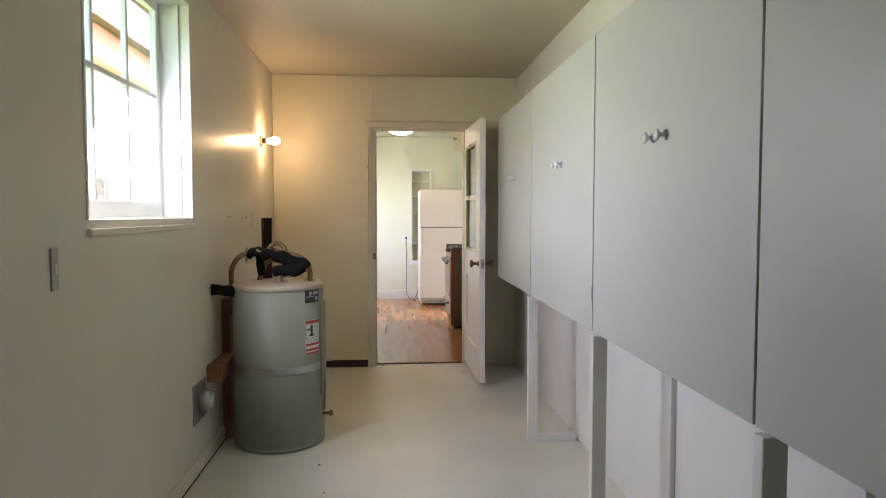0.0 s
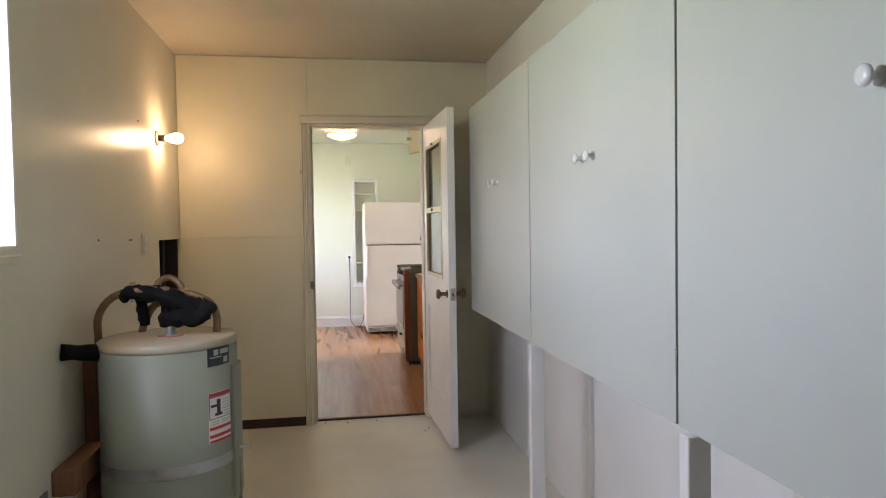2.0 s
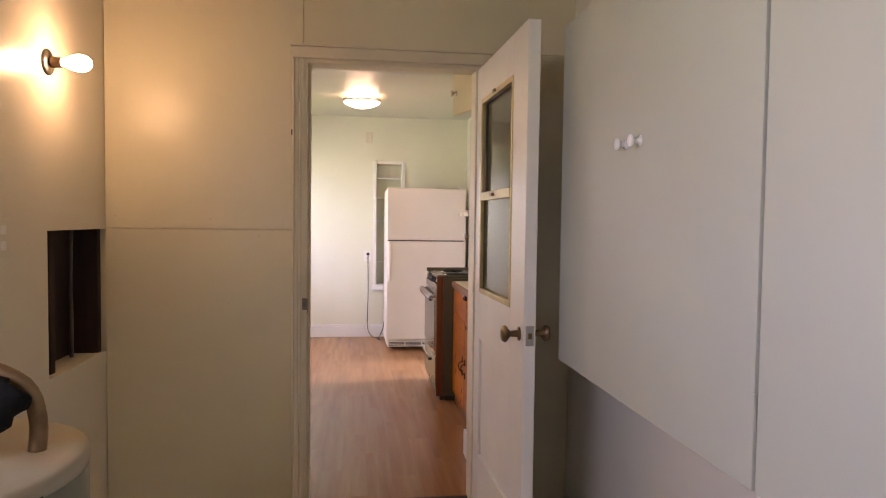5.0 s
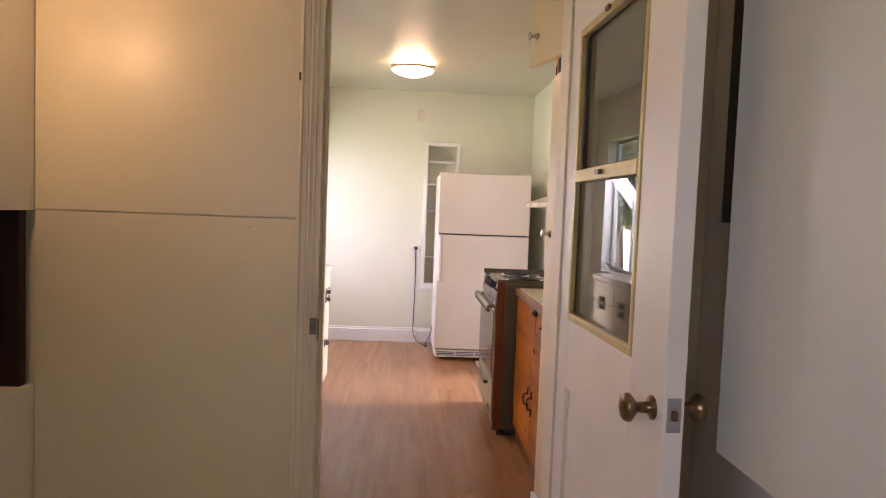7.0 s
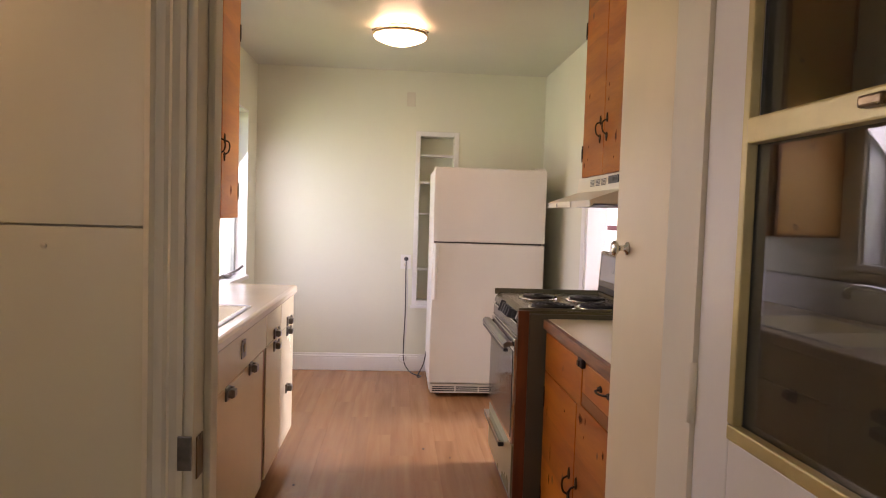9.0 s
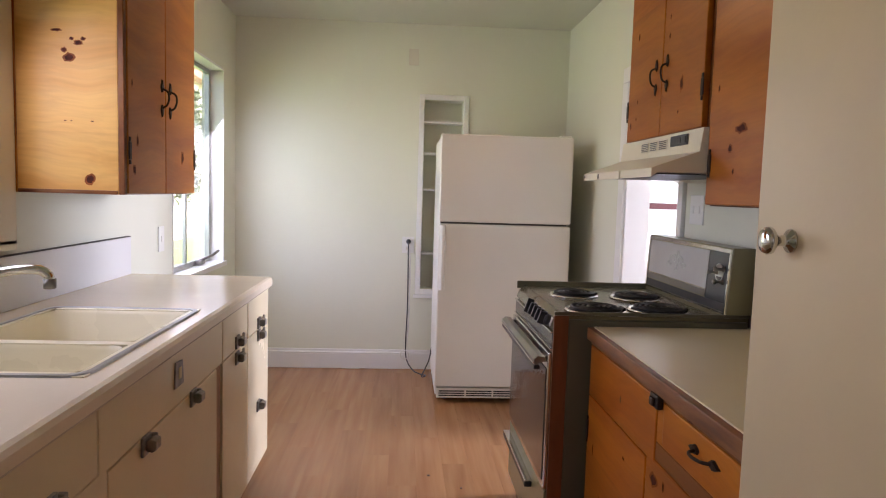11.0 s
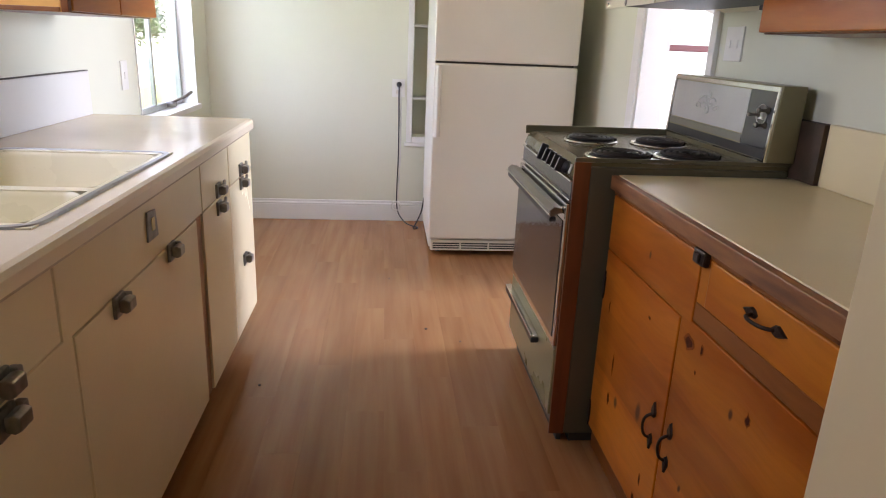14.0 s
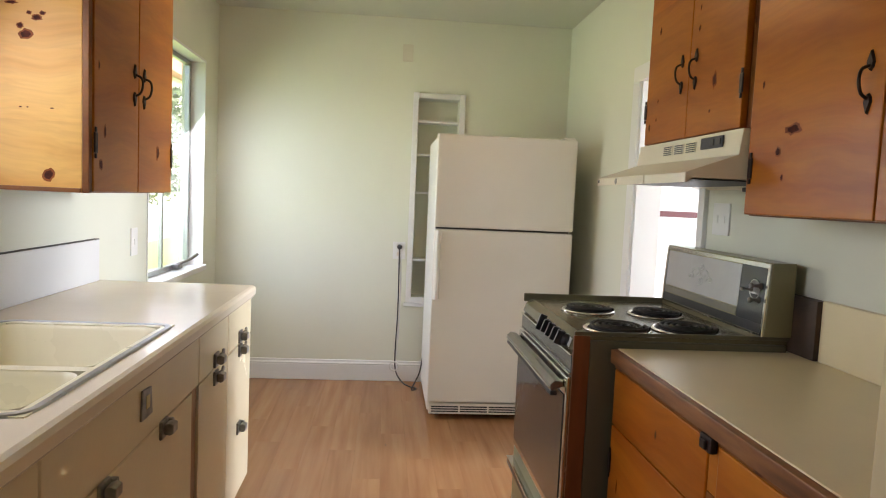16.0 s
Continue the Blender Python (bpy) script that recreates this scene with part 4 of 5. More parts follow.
part("water_pipe", tube([(-0.62, 3.75, 1.095), (-0.72, 3.74, 1.10), (-0.83, 3.76, 1.075), (-0.895, 3.79, 1.0), (-0.905, 3.81, 0.90), (-0.905, 3.82, 0.72)], 0.015, 12), COPPER, heater, "bent dull copper pipe")
part("water_pipe", tube([(-0.76, 3.87, ZT - 0.01), (-0.745, 3.87, 0.96), (-0.70, 3.86, 1.03), (-0.60, 3.84, 1.06)], 0.015, 12), COPPER, heater, "bent dull copper pipe")
part("water_pipe", tube([(-0.70, 3.90, 1.07), (-0.70, 3.91, 1.115), (-0.655, 3.92, 1.135), (-0.61, 3.91, 1.10), (-0.60, 3.89, 1.06)], 0.013, 12), COPPER, heater, "bent dull copper pipe")
part("pipe_wrap", tube([(-0.80, 3.76, 1.078), (-0.76, 3.755, 1.09), (-0.68, 3.75, 1.085), (-0.60, 3.75, 1.06), (-0.54, 3.75, 1.03), (-0.49, 3.76, 1.02)], 0.029, 14, 6, 1.25, 0.5), BLACK, heater, "black foam pipe insulation")
part("pipe_wrap", tube([(-0.645, 3.73, 0.985), (-0.60, 3.72, 0.99), (-0.55, 3.73, 0.985), (-0.50, 3.74, 1.00), (-0.47, 3.76, 1.04)], 0.034, 14, 6, 1.0, 0.5), BLACK, heater, "black foam pipe insulation")
part("pipe_wrap", tube([(-0.74, 3.85, 0.95), (-0.745, 3.84, 1.02), (-0.75, 3.82, 1.07)], 0.020, 12, 6, 1.0, 0.5), BLACK, heater, "black foam pipe insulation")
part("nipple", turned([(0.042, 0), (0.042, 0.004), (0.020, 0.007), (0.018, 0.03), (0.014, 0.032), (0.014, 0.075)], (-0.615, 3.73, ZT + 0.006), "z", 20), STEEL, heater, "threaded steel nipple")
part("nipple_seal", turned([(0.05, 0), (0.048, 0.004), (0.03, 0.006)], (-0.615, 3.73, ZT + 0.003), "z", 20), RED, heater, "red plastic seal ring")
elbow = part("relief_elbow", tube([(HC[0] - 0.20, HC[1] - 0.10, 0.868), (-0.86, 3.66, 0.875), (-0.91, 3.62, 0.888), (-0.958, 3.585, 0.895)], 0.029, 12, 4, 1.0, 0.25), BLACK, heater, "black wrapped elbow pipe")
stand = thing("wall_stud_block", (-0.93, 3.86, 0), "reddish lumber upright behind the water heater", "lumber")
part("upright", bx(-0.963, -0.915, 3.80, 3.90, -0.010, 0.82, 0.004), REDWOOD, stand)
part("block", bx(-0.963, -0.885, 3.47, 3.90, 0.41, 0.50, 0.006), REDWOOD, stand)

# ---- things: kitchen ----
# pantry by the doorway
pantry = thing("pantry_cabinet", (1.05, 5.98, 0), "tall cream painted pantry cabinet, upper door ajar", "cabinet")
part("body", bx(0.762, KX1 - 0.001, 5.735, 6.256, 0.0, KZ - 0.002, 0.003), PANTRYP, pantry)
pd = part("door", bx(0.74, 0.761, 5.745, 6.254, 0.15, 1.885, 0.003), PANTRYP, pantry)
knob("knob", (0.74, 6.165, 1.246), "-x", 0.019, 0.04, CHROME, pd, "clear chrome knob")
part("base_strip", bx(0.725, 0.761, 5.735, 6.256, 0.0, 0.145, 0.006), WHITE, pantry)
ud = bx(-0.021, 0.0, 0.0, 0.43, 1.90, 2.40, 0.003)
bmesh.ops.transform(ud, matrix=pose(0.752, 5.76, 0, 0, 0, 14.0), verts=ud.verts[:])
upd = part("upper_door", ud, PANTRYP, pantry)
knob("knob", (0.640, 6.12, 2.012), "-x", 0.017, 0.034, CHROME, upd, "clear chrome knob")
# dark panel in place of the shaded space behind the ajar door
part("dark_inside", bx(0.757, 0.7615, 5.76, 6.24, 1.89, 2.42), SHADEW, pantry)


# iron hardware
def iron_pull(parent, at, long_axis, out, half=0.05):
    """A wrought pull: a bowed grip with two leaf-shaped feet. out: the way it stands off along x."""
    x, y, z = at
    ax = Vector((0, 0, 1)) if long_axis == "z" else Vector((0, 1, 0))
    o = Vector((out, 0, 0))
    p = Vector(at)
    grip = tube([p - ax * half * 0.8 + o * 0.003, p - ax * half * 0.55 + o * 0.019, p + o * 0.026, p + ax * half * 0.55 + o * 0.022, p + ax * half * 0.8 + o * 0.003], 0.0037, 8, 4)
    h = part("pull", grip, IRON, parent, "black wrought iron pull")
    for s in (-1, 1):
        foot = bmesh.new()
        c = p + ax * s * half * 0.95
        side = Vector((0, 1, 0)) if long_axis == "z" else Vector((0, 0, 1))
        ring = [(0, -0.02), (0.008, -0.012), (0.011, 0), (0.006, 0.012), (0, 0.026), (-0.006, 0.012), (-0.011, 0), (-0.008, -0.012)]
        lo = [foot.verts.new(c + side * a + ax * s * b) for a, b in ring]
        hi = [foot.verts.new(c + side * a * 0.8 + ax * s * b * 0.85 + o * 0.006) for a, b in ring]
        foot.faces.new(lo)
        foot.faces.new(hi)
        for i in range(8):
            foot.faces.new((lo[i], lo[(i + 1) % 8], hi[(i + 1) % 8], hi[i]))
        bmesh.ops.recalc_face_normals(foot, faces=foot.faces[:])
        part("foot", foot, IRON, h)
    return h


def knot(parent, axis, at, u, v, wide, high, seed):
    """A pine knot let into a face: a reddish rim round a dark heart, slightly lopsided."""
    rng = random.Random(seed)
    out = {"x": -1, "+x": 1, "y": -1}[axis]
    wob = [1 + rng.uniform(-0.22, 0.22) for _ in range(14)]
    heart = None
    for scale, lift, m in ((1.0, 0.0004, KNOTR), (0.66, 0.0008, KNOT)):
        bm = bmesh.new()
        ring = []
        for w in (0.0, 1.0):
            loop = []
            for k in range(14):
                a = 2 * math.pi * k / 14
                p = u + wide * scale * wob[k] * math.cos(a), v + high * scale * wob[k] * math.sin(a)
                d = at + out * lift * w
                loop.append(bm.verts.new((d, *p) if "x" in axis else (p[0], d, p[1])))
            ring.append(loop)
        for k in range(14):
            j = (k + 1) % 14
            bm.faces.new((ring[0][k], ring[0][j], ring[1][j], ring[1][k]))
        bm.faces.new(ring[1])
        bmesh.ops.recalc_face_normals(bm, faces=bm.faces[:])
        heart = part("knot" if heart is None else "knot_heart", bm, m, heart or parent, "dark pine knot" if heart is None else "")


def strap_hinge(parent, x, out, y, z):
    a, b = sorted((x, x + out * 0.005))
    h = part("hinge", bx(a, b, y - 0.009, y + 0.009, z - 0.028, z + 0.028, 0.003), IRON, parent, "black iron hinge")
    part("tip", bx(a, b, y - 0.005, y + 0.005, z + 0.0285, z + 0.043, 0.003), IRON, h)
    part("tip", bx(a, b, y - 0.005, y + 0.005, z - 0.043, z - 0.0285, 0.003), IRON, h)


# right base cabinet
BASE_KNOTS = ((6.787, 0.633, 0.022, 0.017), (6.729, 0.642, 0.006, 0.014), (6.532, 0.600, 0.008, 0.013), (6.741, 0.585, 0.004, 0.006), (7.196, 0.368, 0.005, 0.032), (7.200, 0.257, 0.009, 0.020), (7.276, 0.515, 0.004, 0.018), (6.998, 0.599, 0.008, 0.005), (6.926, 0.184, 0.006, 0.020), (6.949, 0.112, 0.010, 0.014), (6.42, 0.33, 0.012, 0.010))
BX = 0.822
rb = thing("base_cabinet", (1.1, 6.8, 0), "knotty pine base cabinet with drawers and black iron pulls", "cabinet")
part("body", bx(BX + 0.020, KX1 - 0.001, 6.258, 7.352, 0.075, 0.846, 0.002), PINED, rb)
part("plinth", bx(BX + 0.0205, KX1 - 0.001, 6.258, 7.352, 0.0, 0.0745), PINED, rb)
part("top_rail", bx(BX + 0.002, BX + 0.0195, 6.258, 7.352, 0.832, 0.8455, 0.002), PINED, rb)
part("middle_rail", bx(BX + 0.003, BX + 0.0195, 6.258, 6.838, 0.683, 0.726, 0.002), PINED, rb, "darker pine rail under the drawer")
for a, b, z, pull in ((6.792, 7.345, 0.672, None), (6.275, 6.752, 0.728, 6.539)):
    dr = part("drawer", bx(BX, BX + 0.0195, a, b, z, 0.831, 0.004), PINE, rb)
    if pull:
        iron_pull(dr, (BX, pull, 0.791), "y", -1, 0.045)
part("stile", bx(BX + 0.003, BX + 0.0195, 6.753, 6.791, 0.727, 0.8315, 0.002), PINE, rb)
catch = part("broken_catch", bx(BX - 0.014, BX + 0.0028, 6.757, 6.806, 0.812, 0.846, 0.006), IRON, rb, "black broken catch")
part("catch_tongue", bx(BX - 0.021, BX - 0.0145, 6.770, 6.792, 0.818, 0.838, 0.003), IRON, catch)
for a, b, y in ((6.845, 7.345, 6.896), (6.275, 6.840, 6.802)):
    d = part("door", bx(BX, BX + 0.0195, a, b, 0.085, 0.668 if a > 6.8 else 0.681, 0.004), PINE, rb)
    iron_pull(d, (BX, y, 0.360), "z", -1, 0.043)
for z in (0.56, 0.13):
    strap_hinge(rb, BX, -1, 7.338, z)
for k, (y, z, w, h) in enumerate(BASE_KNOTS):
    knot(rb, "x", BX, y, z, w, h, 20 + k)
ct = thing("countertop", (1.1, 6.8, 0.885), "beige laminate countertop with a worn wooden edge", "countertop")
part("slab", bx(BX + 0.009, KX1 - 0.001, 6.258, 7.356, 0.8465, 0.887, 0.002), LAMINY, ct)
part("front_edge", bx(BX - 0.012, BX + 0.0085, 6.258, 7.356, 0.8465, 0.885, 0.003), EDGEW, ct, "worn wooden front edge")
part("backsplash", bx(KX1 - 0.022, KX1 - 0.001, 6.258, 7.248, 0.8875, 1.058, 0.004), LAMINY, ct, "beige laminate backsplash")

# right wall cabinets
UX = 1.148


def wall_cabinet(y0, y1, z0, z1, pulls, hinge_y, split):
    c = thing("wall_cabinet", (1.25, (y0 + y1) / 2, z0), "knotty pine wall cabinet with black iron pulls", "cabinet", "pine wall cabinets")
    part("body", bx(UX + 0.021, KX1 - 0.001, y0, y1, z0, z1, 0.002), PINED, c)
    edges = [y0 + 0.006, *[s for s in split], y1 - 0.006]
    for k in range(len(edges) - 1):
        d = part("door", bx(UX, UX + 0.0205, edges[k] + 0.002, edges[k + 1] - 0.002, z0 + 0.004, z1 - 0.004, 0.004), PINE, c)
        for py, pz in pulls:
            if edges[k] < py < edges[k + 1]:
                iron_pull(d, (UX, py, pz), "z", -1, 0.044)
    for hy in hinge_y:
        for z in (z0 + 0.13, z1 - 0.18):
            strap_hinge(c, UX, -1, hy, z)
    return c


bigcab = wall_cabinet(6.26, 7.322, 1.281, KZ - 0.002, ((6.862, 1.573), (6.772, 1.573)), (7.295,), (6.817,))
smallcab = wall_cabinet(7.364, 8.086, 1.526, KZ - 0.002, ((7.775, 1.749), (7.672, 1.749)), (7.376, 8.078), (7.722,))
for c, knots in ((bigcab, ((7.115, 1.501, 0.034, 0.014), (7.173, 1.449, 0.013, 0.012), (7.148, 1.382, 0.006, 0.010), (7.262, 1.632, 0.006, 0.011), (6.66, 1.70, 0.014, 0.012), (6.95, 1.95, 0.008, 0.012))), (smallcab, ((7.542, 1.692, 0.014, 0.026), (7.985, 1.944, 0.008, 0.014), (7.667, 1.878, 0.008, 0.012), (7.667, 1.945, 0.005, 0.010), (7.976, 1.618, 0.006, 0.007), (8.036, 1.595, 0.009, 0.018), (7.969, 1.685, 0.006, 0.008), (7.56, 1.60, 0.006, 0.006)))):
    for k, (y, z, w, h) in enumerate(knots):
        knot(c, "x", UX, y, z, w, h, 40 + k)
filler = thing("cabinet_filler", (1.25, 7.343, 1.526), "dark pine filler strip between two wall cabinets", "filler strip")
part("strip", bx(UX + 0.018, KX1 - 0.001, 7.3225, 7.3635, 1.530, KZ - 0.003, 0.002), PINED, filler)

# range hood
hood = thing("range_hood", (1.2, 7.65, 1.37), "almond enamel range hood with a dented front lip", "range hood")
prof = [(0.978, 1.366), (0.978, 1.394), (0.990, 1.400), (1.128, 1.450), (1.137, 1.5245), (KX1 - 0.001, 1.5245), (KX1 - 0.001, 1.366), (1.34, 1.381), (1.0, 1.381)]
part("shell", prism(prof, 7.326, 8.084, "y", 0.002), HOODP, hood)
part("front_lip", bx(0.972, 0.9775, 7.62, 8.083, 1.3655, 1.394, 0.002), HOODP, hood, "bright bent front lip")
part("lip_dent", turned([(0.0, -0.001), (0.012, 0.0), (0.008, 0.002), (0.0, 0.0025)], (0.972, 7.872, 1.379), "-x", 7), PEWTER, hood, "chipped dent in the enamel")
part("lip_screw", turned([(0.006, 0.0), (0.005, 0.002), (0.0, 0.0025)], (0.972, 8.06, 1.381), "-x", 10), GRILLE, hood)
for k in range(3):
    g = part("grille", bx(1.129, 1.1335, 7.775 - k * 0.088, 7.842 - k * 0.088, 1.472, 1.508, 0.001), HOODP, hood, "slotted fan grille")
    for q in range(5):
        part("slot", bx(1.1275, 1.1295, 7.778 - k * 0.088, 7.839 - k * 0.088, 1.475 + q * 0.0065, 1.4785 + q * 0.0065), GRILLE, g)
sp = part("switch_panel", bx(1.127, 1.1335, 7.424, 7.560, 1.478, 1.513, 0.002), BLACKP, hood, "black switch panel")
for y in (7.445, 7.485):
    part("switch_button", bx(1.1245, 1.1275, y - 0.012, y + 0.012, 1.486, 1.505, 0.001), GRILLE, sp)
# dark panel added for the hood's underside, its shade in the colour
part("filter", bx(1.005, 1.335, 7.34, 8.07, 1.376, 1.3795, 0.001), GRILLE, hood, "dark panel standing for the hood's shaded underside")
part("light_cover", bx(1.24, 1.33, 7.36, 7.5, 1.352, 1.3655, 0.004), BLACKP, hood)

# stove
stove = thing("electric_stove", (1.0, 7.69, 0), "old olive green electric stove with four coil burners", "stove")
SY0, SY1 = 7.364, 8.068
part("body", bx(0.752, 1.342, SY0, SY1, 0.035, 0.905, 0.004), AVOC, stove)
part("toe_base", bx(0.775, 1.32, SY0 + 0.012, SY1 - 0.012, 0.0, 0.0345), GRILLE, stove)
part("side_trim", bx(0.704, 0.7515, SY0, SY0 + 0.012, 0.035, 0.918, 0.002), SIDEW, stove, "reddish brown side edge")
part("front_frame", bx(0.712, 0.7515, SY0 + 0.0125, SY1, 0.06, 0.862, 0.003), AVOC, stove)
top = part("cooktop", bx(0.742, 1.258, SY0 + 0.008, SY1 - 0.010, 0.9055, 0.917), AVOCL, stove, "olive enamel cooktop, recessed inside a raised rim")
part("side_rim", bx(0.704, 1.345, SY0 - 0.002, SY0 + 0.0075, 0.919, 0.931, 0.003), AVOC, top)
part("side_rim", bx(0.704, 1.345, SY1 - 0.0095, SY1 + 0.002, 0.9055, 0.937, 0.004), AVOCL, top)
part("back_rim", bx(1.2585, 1.345, SY0 + 0.008, SY1 - 0.0097, 0.9057, 0.931), AVOCL, top)
part("front_apron", prism([(0.7415, 0.9055), (0.7415, 0.917), (0.735, 0.9195), (0.712, 0.900), (0.702, 0.872), (0.712, 0.8625), (0.74, 0.8625)], SY0 + 0.0125, SY1 - 0.010, "y", 0.0015), AVOCL, top, "sloping olive front apron")
for (x, y, r) in ((0.880, 7.812, 0.078), (1.105, 7.762, 0.080), (0.868, 7.475, 0.088), (1.090, 7.490, 0.088)):
    burner = part("burner", turned([(r + 0.015, 0.0), (r + 0.015, 0.004), (r + 0.009, 0.0075), (r + 0.002, 0.003), (0.0, 0.001)], (x, y, 0.9171), "z", 40), CHROME, top, "dull metal drip ring")
    part("drip_bowl", turned([(r + 0.001, 0.0040), (r * 0.6, 0.0025), (0.0, 0.0022)], (x, y, 0.9171), "z", 32), COIL, burner, "dark burnt drip bowl")
    coil = [(x + (0.018 + (r - 0.018) * k / 90) * math.cos(k * 0.28), y + (0.018 + (r - 0.018) * k / 90) * math.sin(k * 0.28), 0.930) for k in range(91)]
    part("coil", tube(coil, 0.0058, 6, 0), COIL, burner, "black heating coil")
    part("coil_terminal", bx(x + r - 0.01, x + r + 0.014, y - 0.012, y + 0.012, 0.921, 0.930, 0.002), COIL, burner)
# control area: pale scale strip, knobs, dark glass band between chrome lines
part("scale_strip", prism([(0.7105, 0.902), (0.7015, 0.876), (0.6995, 0.8767), (0.7085, 0.9028)], 7.405, 7.705, "y"), LABEL, stove, "pale printed control scale")
for k, y in enumerate((7.672, 7.607, 7.550, 7.494, 7.440)):
    kb = turned([(0.020, 0), (0.019, 0.010), (0.013, 0.018), (0, 0.019)], (0, 0, 0), "-x", 18)
    bmesh.ops.transform(kb, matrix=pose(0.7035, y, 0.889, 0, 19, 0), verts=kb.verts[:])
    kp = part("control_knob", kb, BLACKP, stove, "black stove knob")
    gp = bx(-0.036, -0.012, -0.005, 0.005, -0.021 if k else -0.026, 0.021 if k else 0.028, 0.002)
    bmesh.ops.transform(gp, matrix=pose(0.7035, y, 0.889, 0, 19, 0), verts=gp.verts[:])
    part("knob_grip", gp, BLACKP, kp)
    for dy in (-0.022, 0.022):
        part("scale_mark", bx(0.6985, 0.7000, y + dy - 0.004, y + dy + 0.004, 0.8775, 0.8795), INK, stove)
part("control_band", bx(0.702, 0.7115, SY0 + 0.0125, SY1, 0.806, 0.858, 0.002), DARKGL, stove, "dark glass band under the knobs")
for z in (0.8575, 0.8015):
    part("chrome_line", bx(0.697, 0.7117, SY0 + 0.0125, SY1 + 0.001, z, z + 0.0055, 0.0015), CHROME, stove, "thin chrome moulding")
# oven door
door = part("oven_door", bx(0.692, 0.7115, SY0 + 0.014, SY1 - 0.002, 0.338, 0.794, 0.004), CHROME, stove, "chrome-framed oven door")
part("oven_window", bx(0.6895, 0.6925, SY0 + 0.030, SY1 - 0.016, 0.364, 0.738, 0.001), OVENGL, door, "black oven glass")
part("handle", prism([(0.650, 0.752), (0.646, 0.770), (0.660, 0.782), (0.684, 0.778), (0.684, 0.764)], SY0 + 0.018, SY1 + 0.004, "y", 0.002), STAIN, door, "long steel oven handle")
part("handle_line", bx(0.6435, 0.6475, SY0 + 0.0185, SY1 + 0.0035, 0.757, 0.763, 0.001), CHROME, door)
part("handle_grip", bx(0.6475, 0.668, SY0 + 0.017, SY1 + 0.003, 0.738, 0.7515, 0.003), BLACKP, door)
for y in (SY0 + 0.05, SY1 - 0.04):
    part("handle_foot", bx(0.67, 0.6915, y - 0.012, y + 0.012, 0.757, 0.777, 0.003), CHROME, door)
drawer = part("pan_drawer", bx(0.696, 0.7115, SY0 + 0.010, SY1 - 0.002, 0.100, 0.330, 0.004), AVOCP, stove, "pale olive green pan drawer")
part("handle", bx(0.668, 0.6955, 7.56, 8.06, 0.262, 0.283, 0.005), BLACKP, drawer, "black drawer handle")
part("handle_cap", bx(0.667, 0.694, 7.56, 8.06, 0.2835, 0.290, 0.002), CHROME, drawer)
part("kick_panel", bx(0.735, 0.7515, SY0 + 0.02, SY1 - 0.01, 0.0, 0.098), GRILLE, stove)
# back console
# dark board added where the brown gap behind the stove lies in shadow
part("back_shield", bx(1.3465, 1.3785, 7.251, 8.02, 0.8885, 1.055), GAPSHADE, stove, "dark brown board added for the shaded gap behind the stove")
bp = [(1.260, 0.9315), (1.273, 1.148), (1.345, 1.148), (1.345, 0.9315)]
con = part("console", prism(bp, 7.352, 8.066, "y", 0.003), AVOCP, stove, "olive steel back console")


def slant(y0, y1, z0, z1, lift, thick, m, name, parent, label=""):
    f = lambda z: 1.260 + 0.013 * (z - 0.9315) / 0.2165
    return part(name, prism([(f(z0) - lift, z0), (f(z0) - lift - thick, z0), (f(z1) - lift - thick, z1), (f(z1) - lift, z1)], y0, y1, "y"), m, parent, label)


slant(7.512, 8.046, 0.996, 1.128, 0.0, 0.003, BACKGL, "console_glass", con, "silvery printed glass panel")
slant(7.366, 7.509, 0.966, 1.130, 0.0, 0.003, DARKGL, "console_dial_panel", con, "dark dial panel")
slant(7.512, 8.046, 0.9695, 0.9925, 0.0, 0.004, STAIN, "console_bar", con, "brushed steel bar")
slant(7.366, 8.052, 0.938, 0.9655, 0.0, 0.002, BLACKP, "console_vent", con, "black vent strip")
slant(7.357, 8.061, 0.932, 0.937, 0.0, 0.006, CHROME, "console_edge", con, "chrome edge")
slant(7.357, 8.061, 1.1315, 1.144, 0.0, 0.006, CHROME, "console_edge", con, "chrome edge")
slant(8.0475, 8.061, 0.9372, 1.131, 0.0, 0.006, CHROME, "console_edge", con, "chrome edge")
slant(7.357, 7.3652, 0.9372, 1.131, 0.0, 0.006, CHROME, "console_edge", con, "chrome edge")


def scroll(y, z, r, turn, start):
    """A fine printed curl on the console glass."""
    pts = []
    for k in range(15):
        a, q = start + turn * k * 0.42, r * (1 - k / 17)
        zz = z + q * 0.62 * math.sin(a)
        pts.append((1.260 + 0.013 * (zz - 0.9315) / 0.2165 - 0.0034, y + q * math.cos(a), zz))
    part("ornament", tube(pts, 0.0012, 5, 0), GREYINK, con, "faint printed scroll")


for y, z, r, tn, st0 in ((7.80, 1.068, 0.034, 1, 0.2), (7.748, 1.066, 0.034, -1, 2.9), (7.842, 1.050, 0.024, -1, 3.4), (7.704, 1.050, 0.024, 1, -0.3), (7.774, 1.090, 0.020, 1, 1.6), (7.774, 1.044, 0.026, -1, -1.2)):
    scroll(y, z, r, tn, st0)
part("dial_ring", turned([(0.030, 0), (0.030, 0.0015), (0.027, 0.002), (0.026, 0.0005), (0, 0.0005)], (1.2645, 7.425, 1.062), "-x", 28), STEEL, con, "clock dial ring")
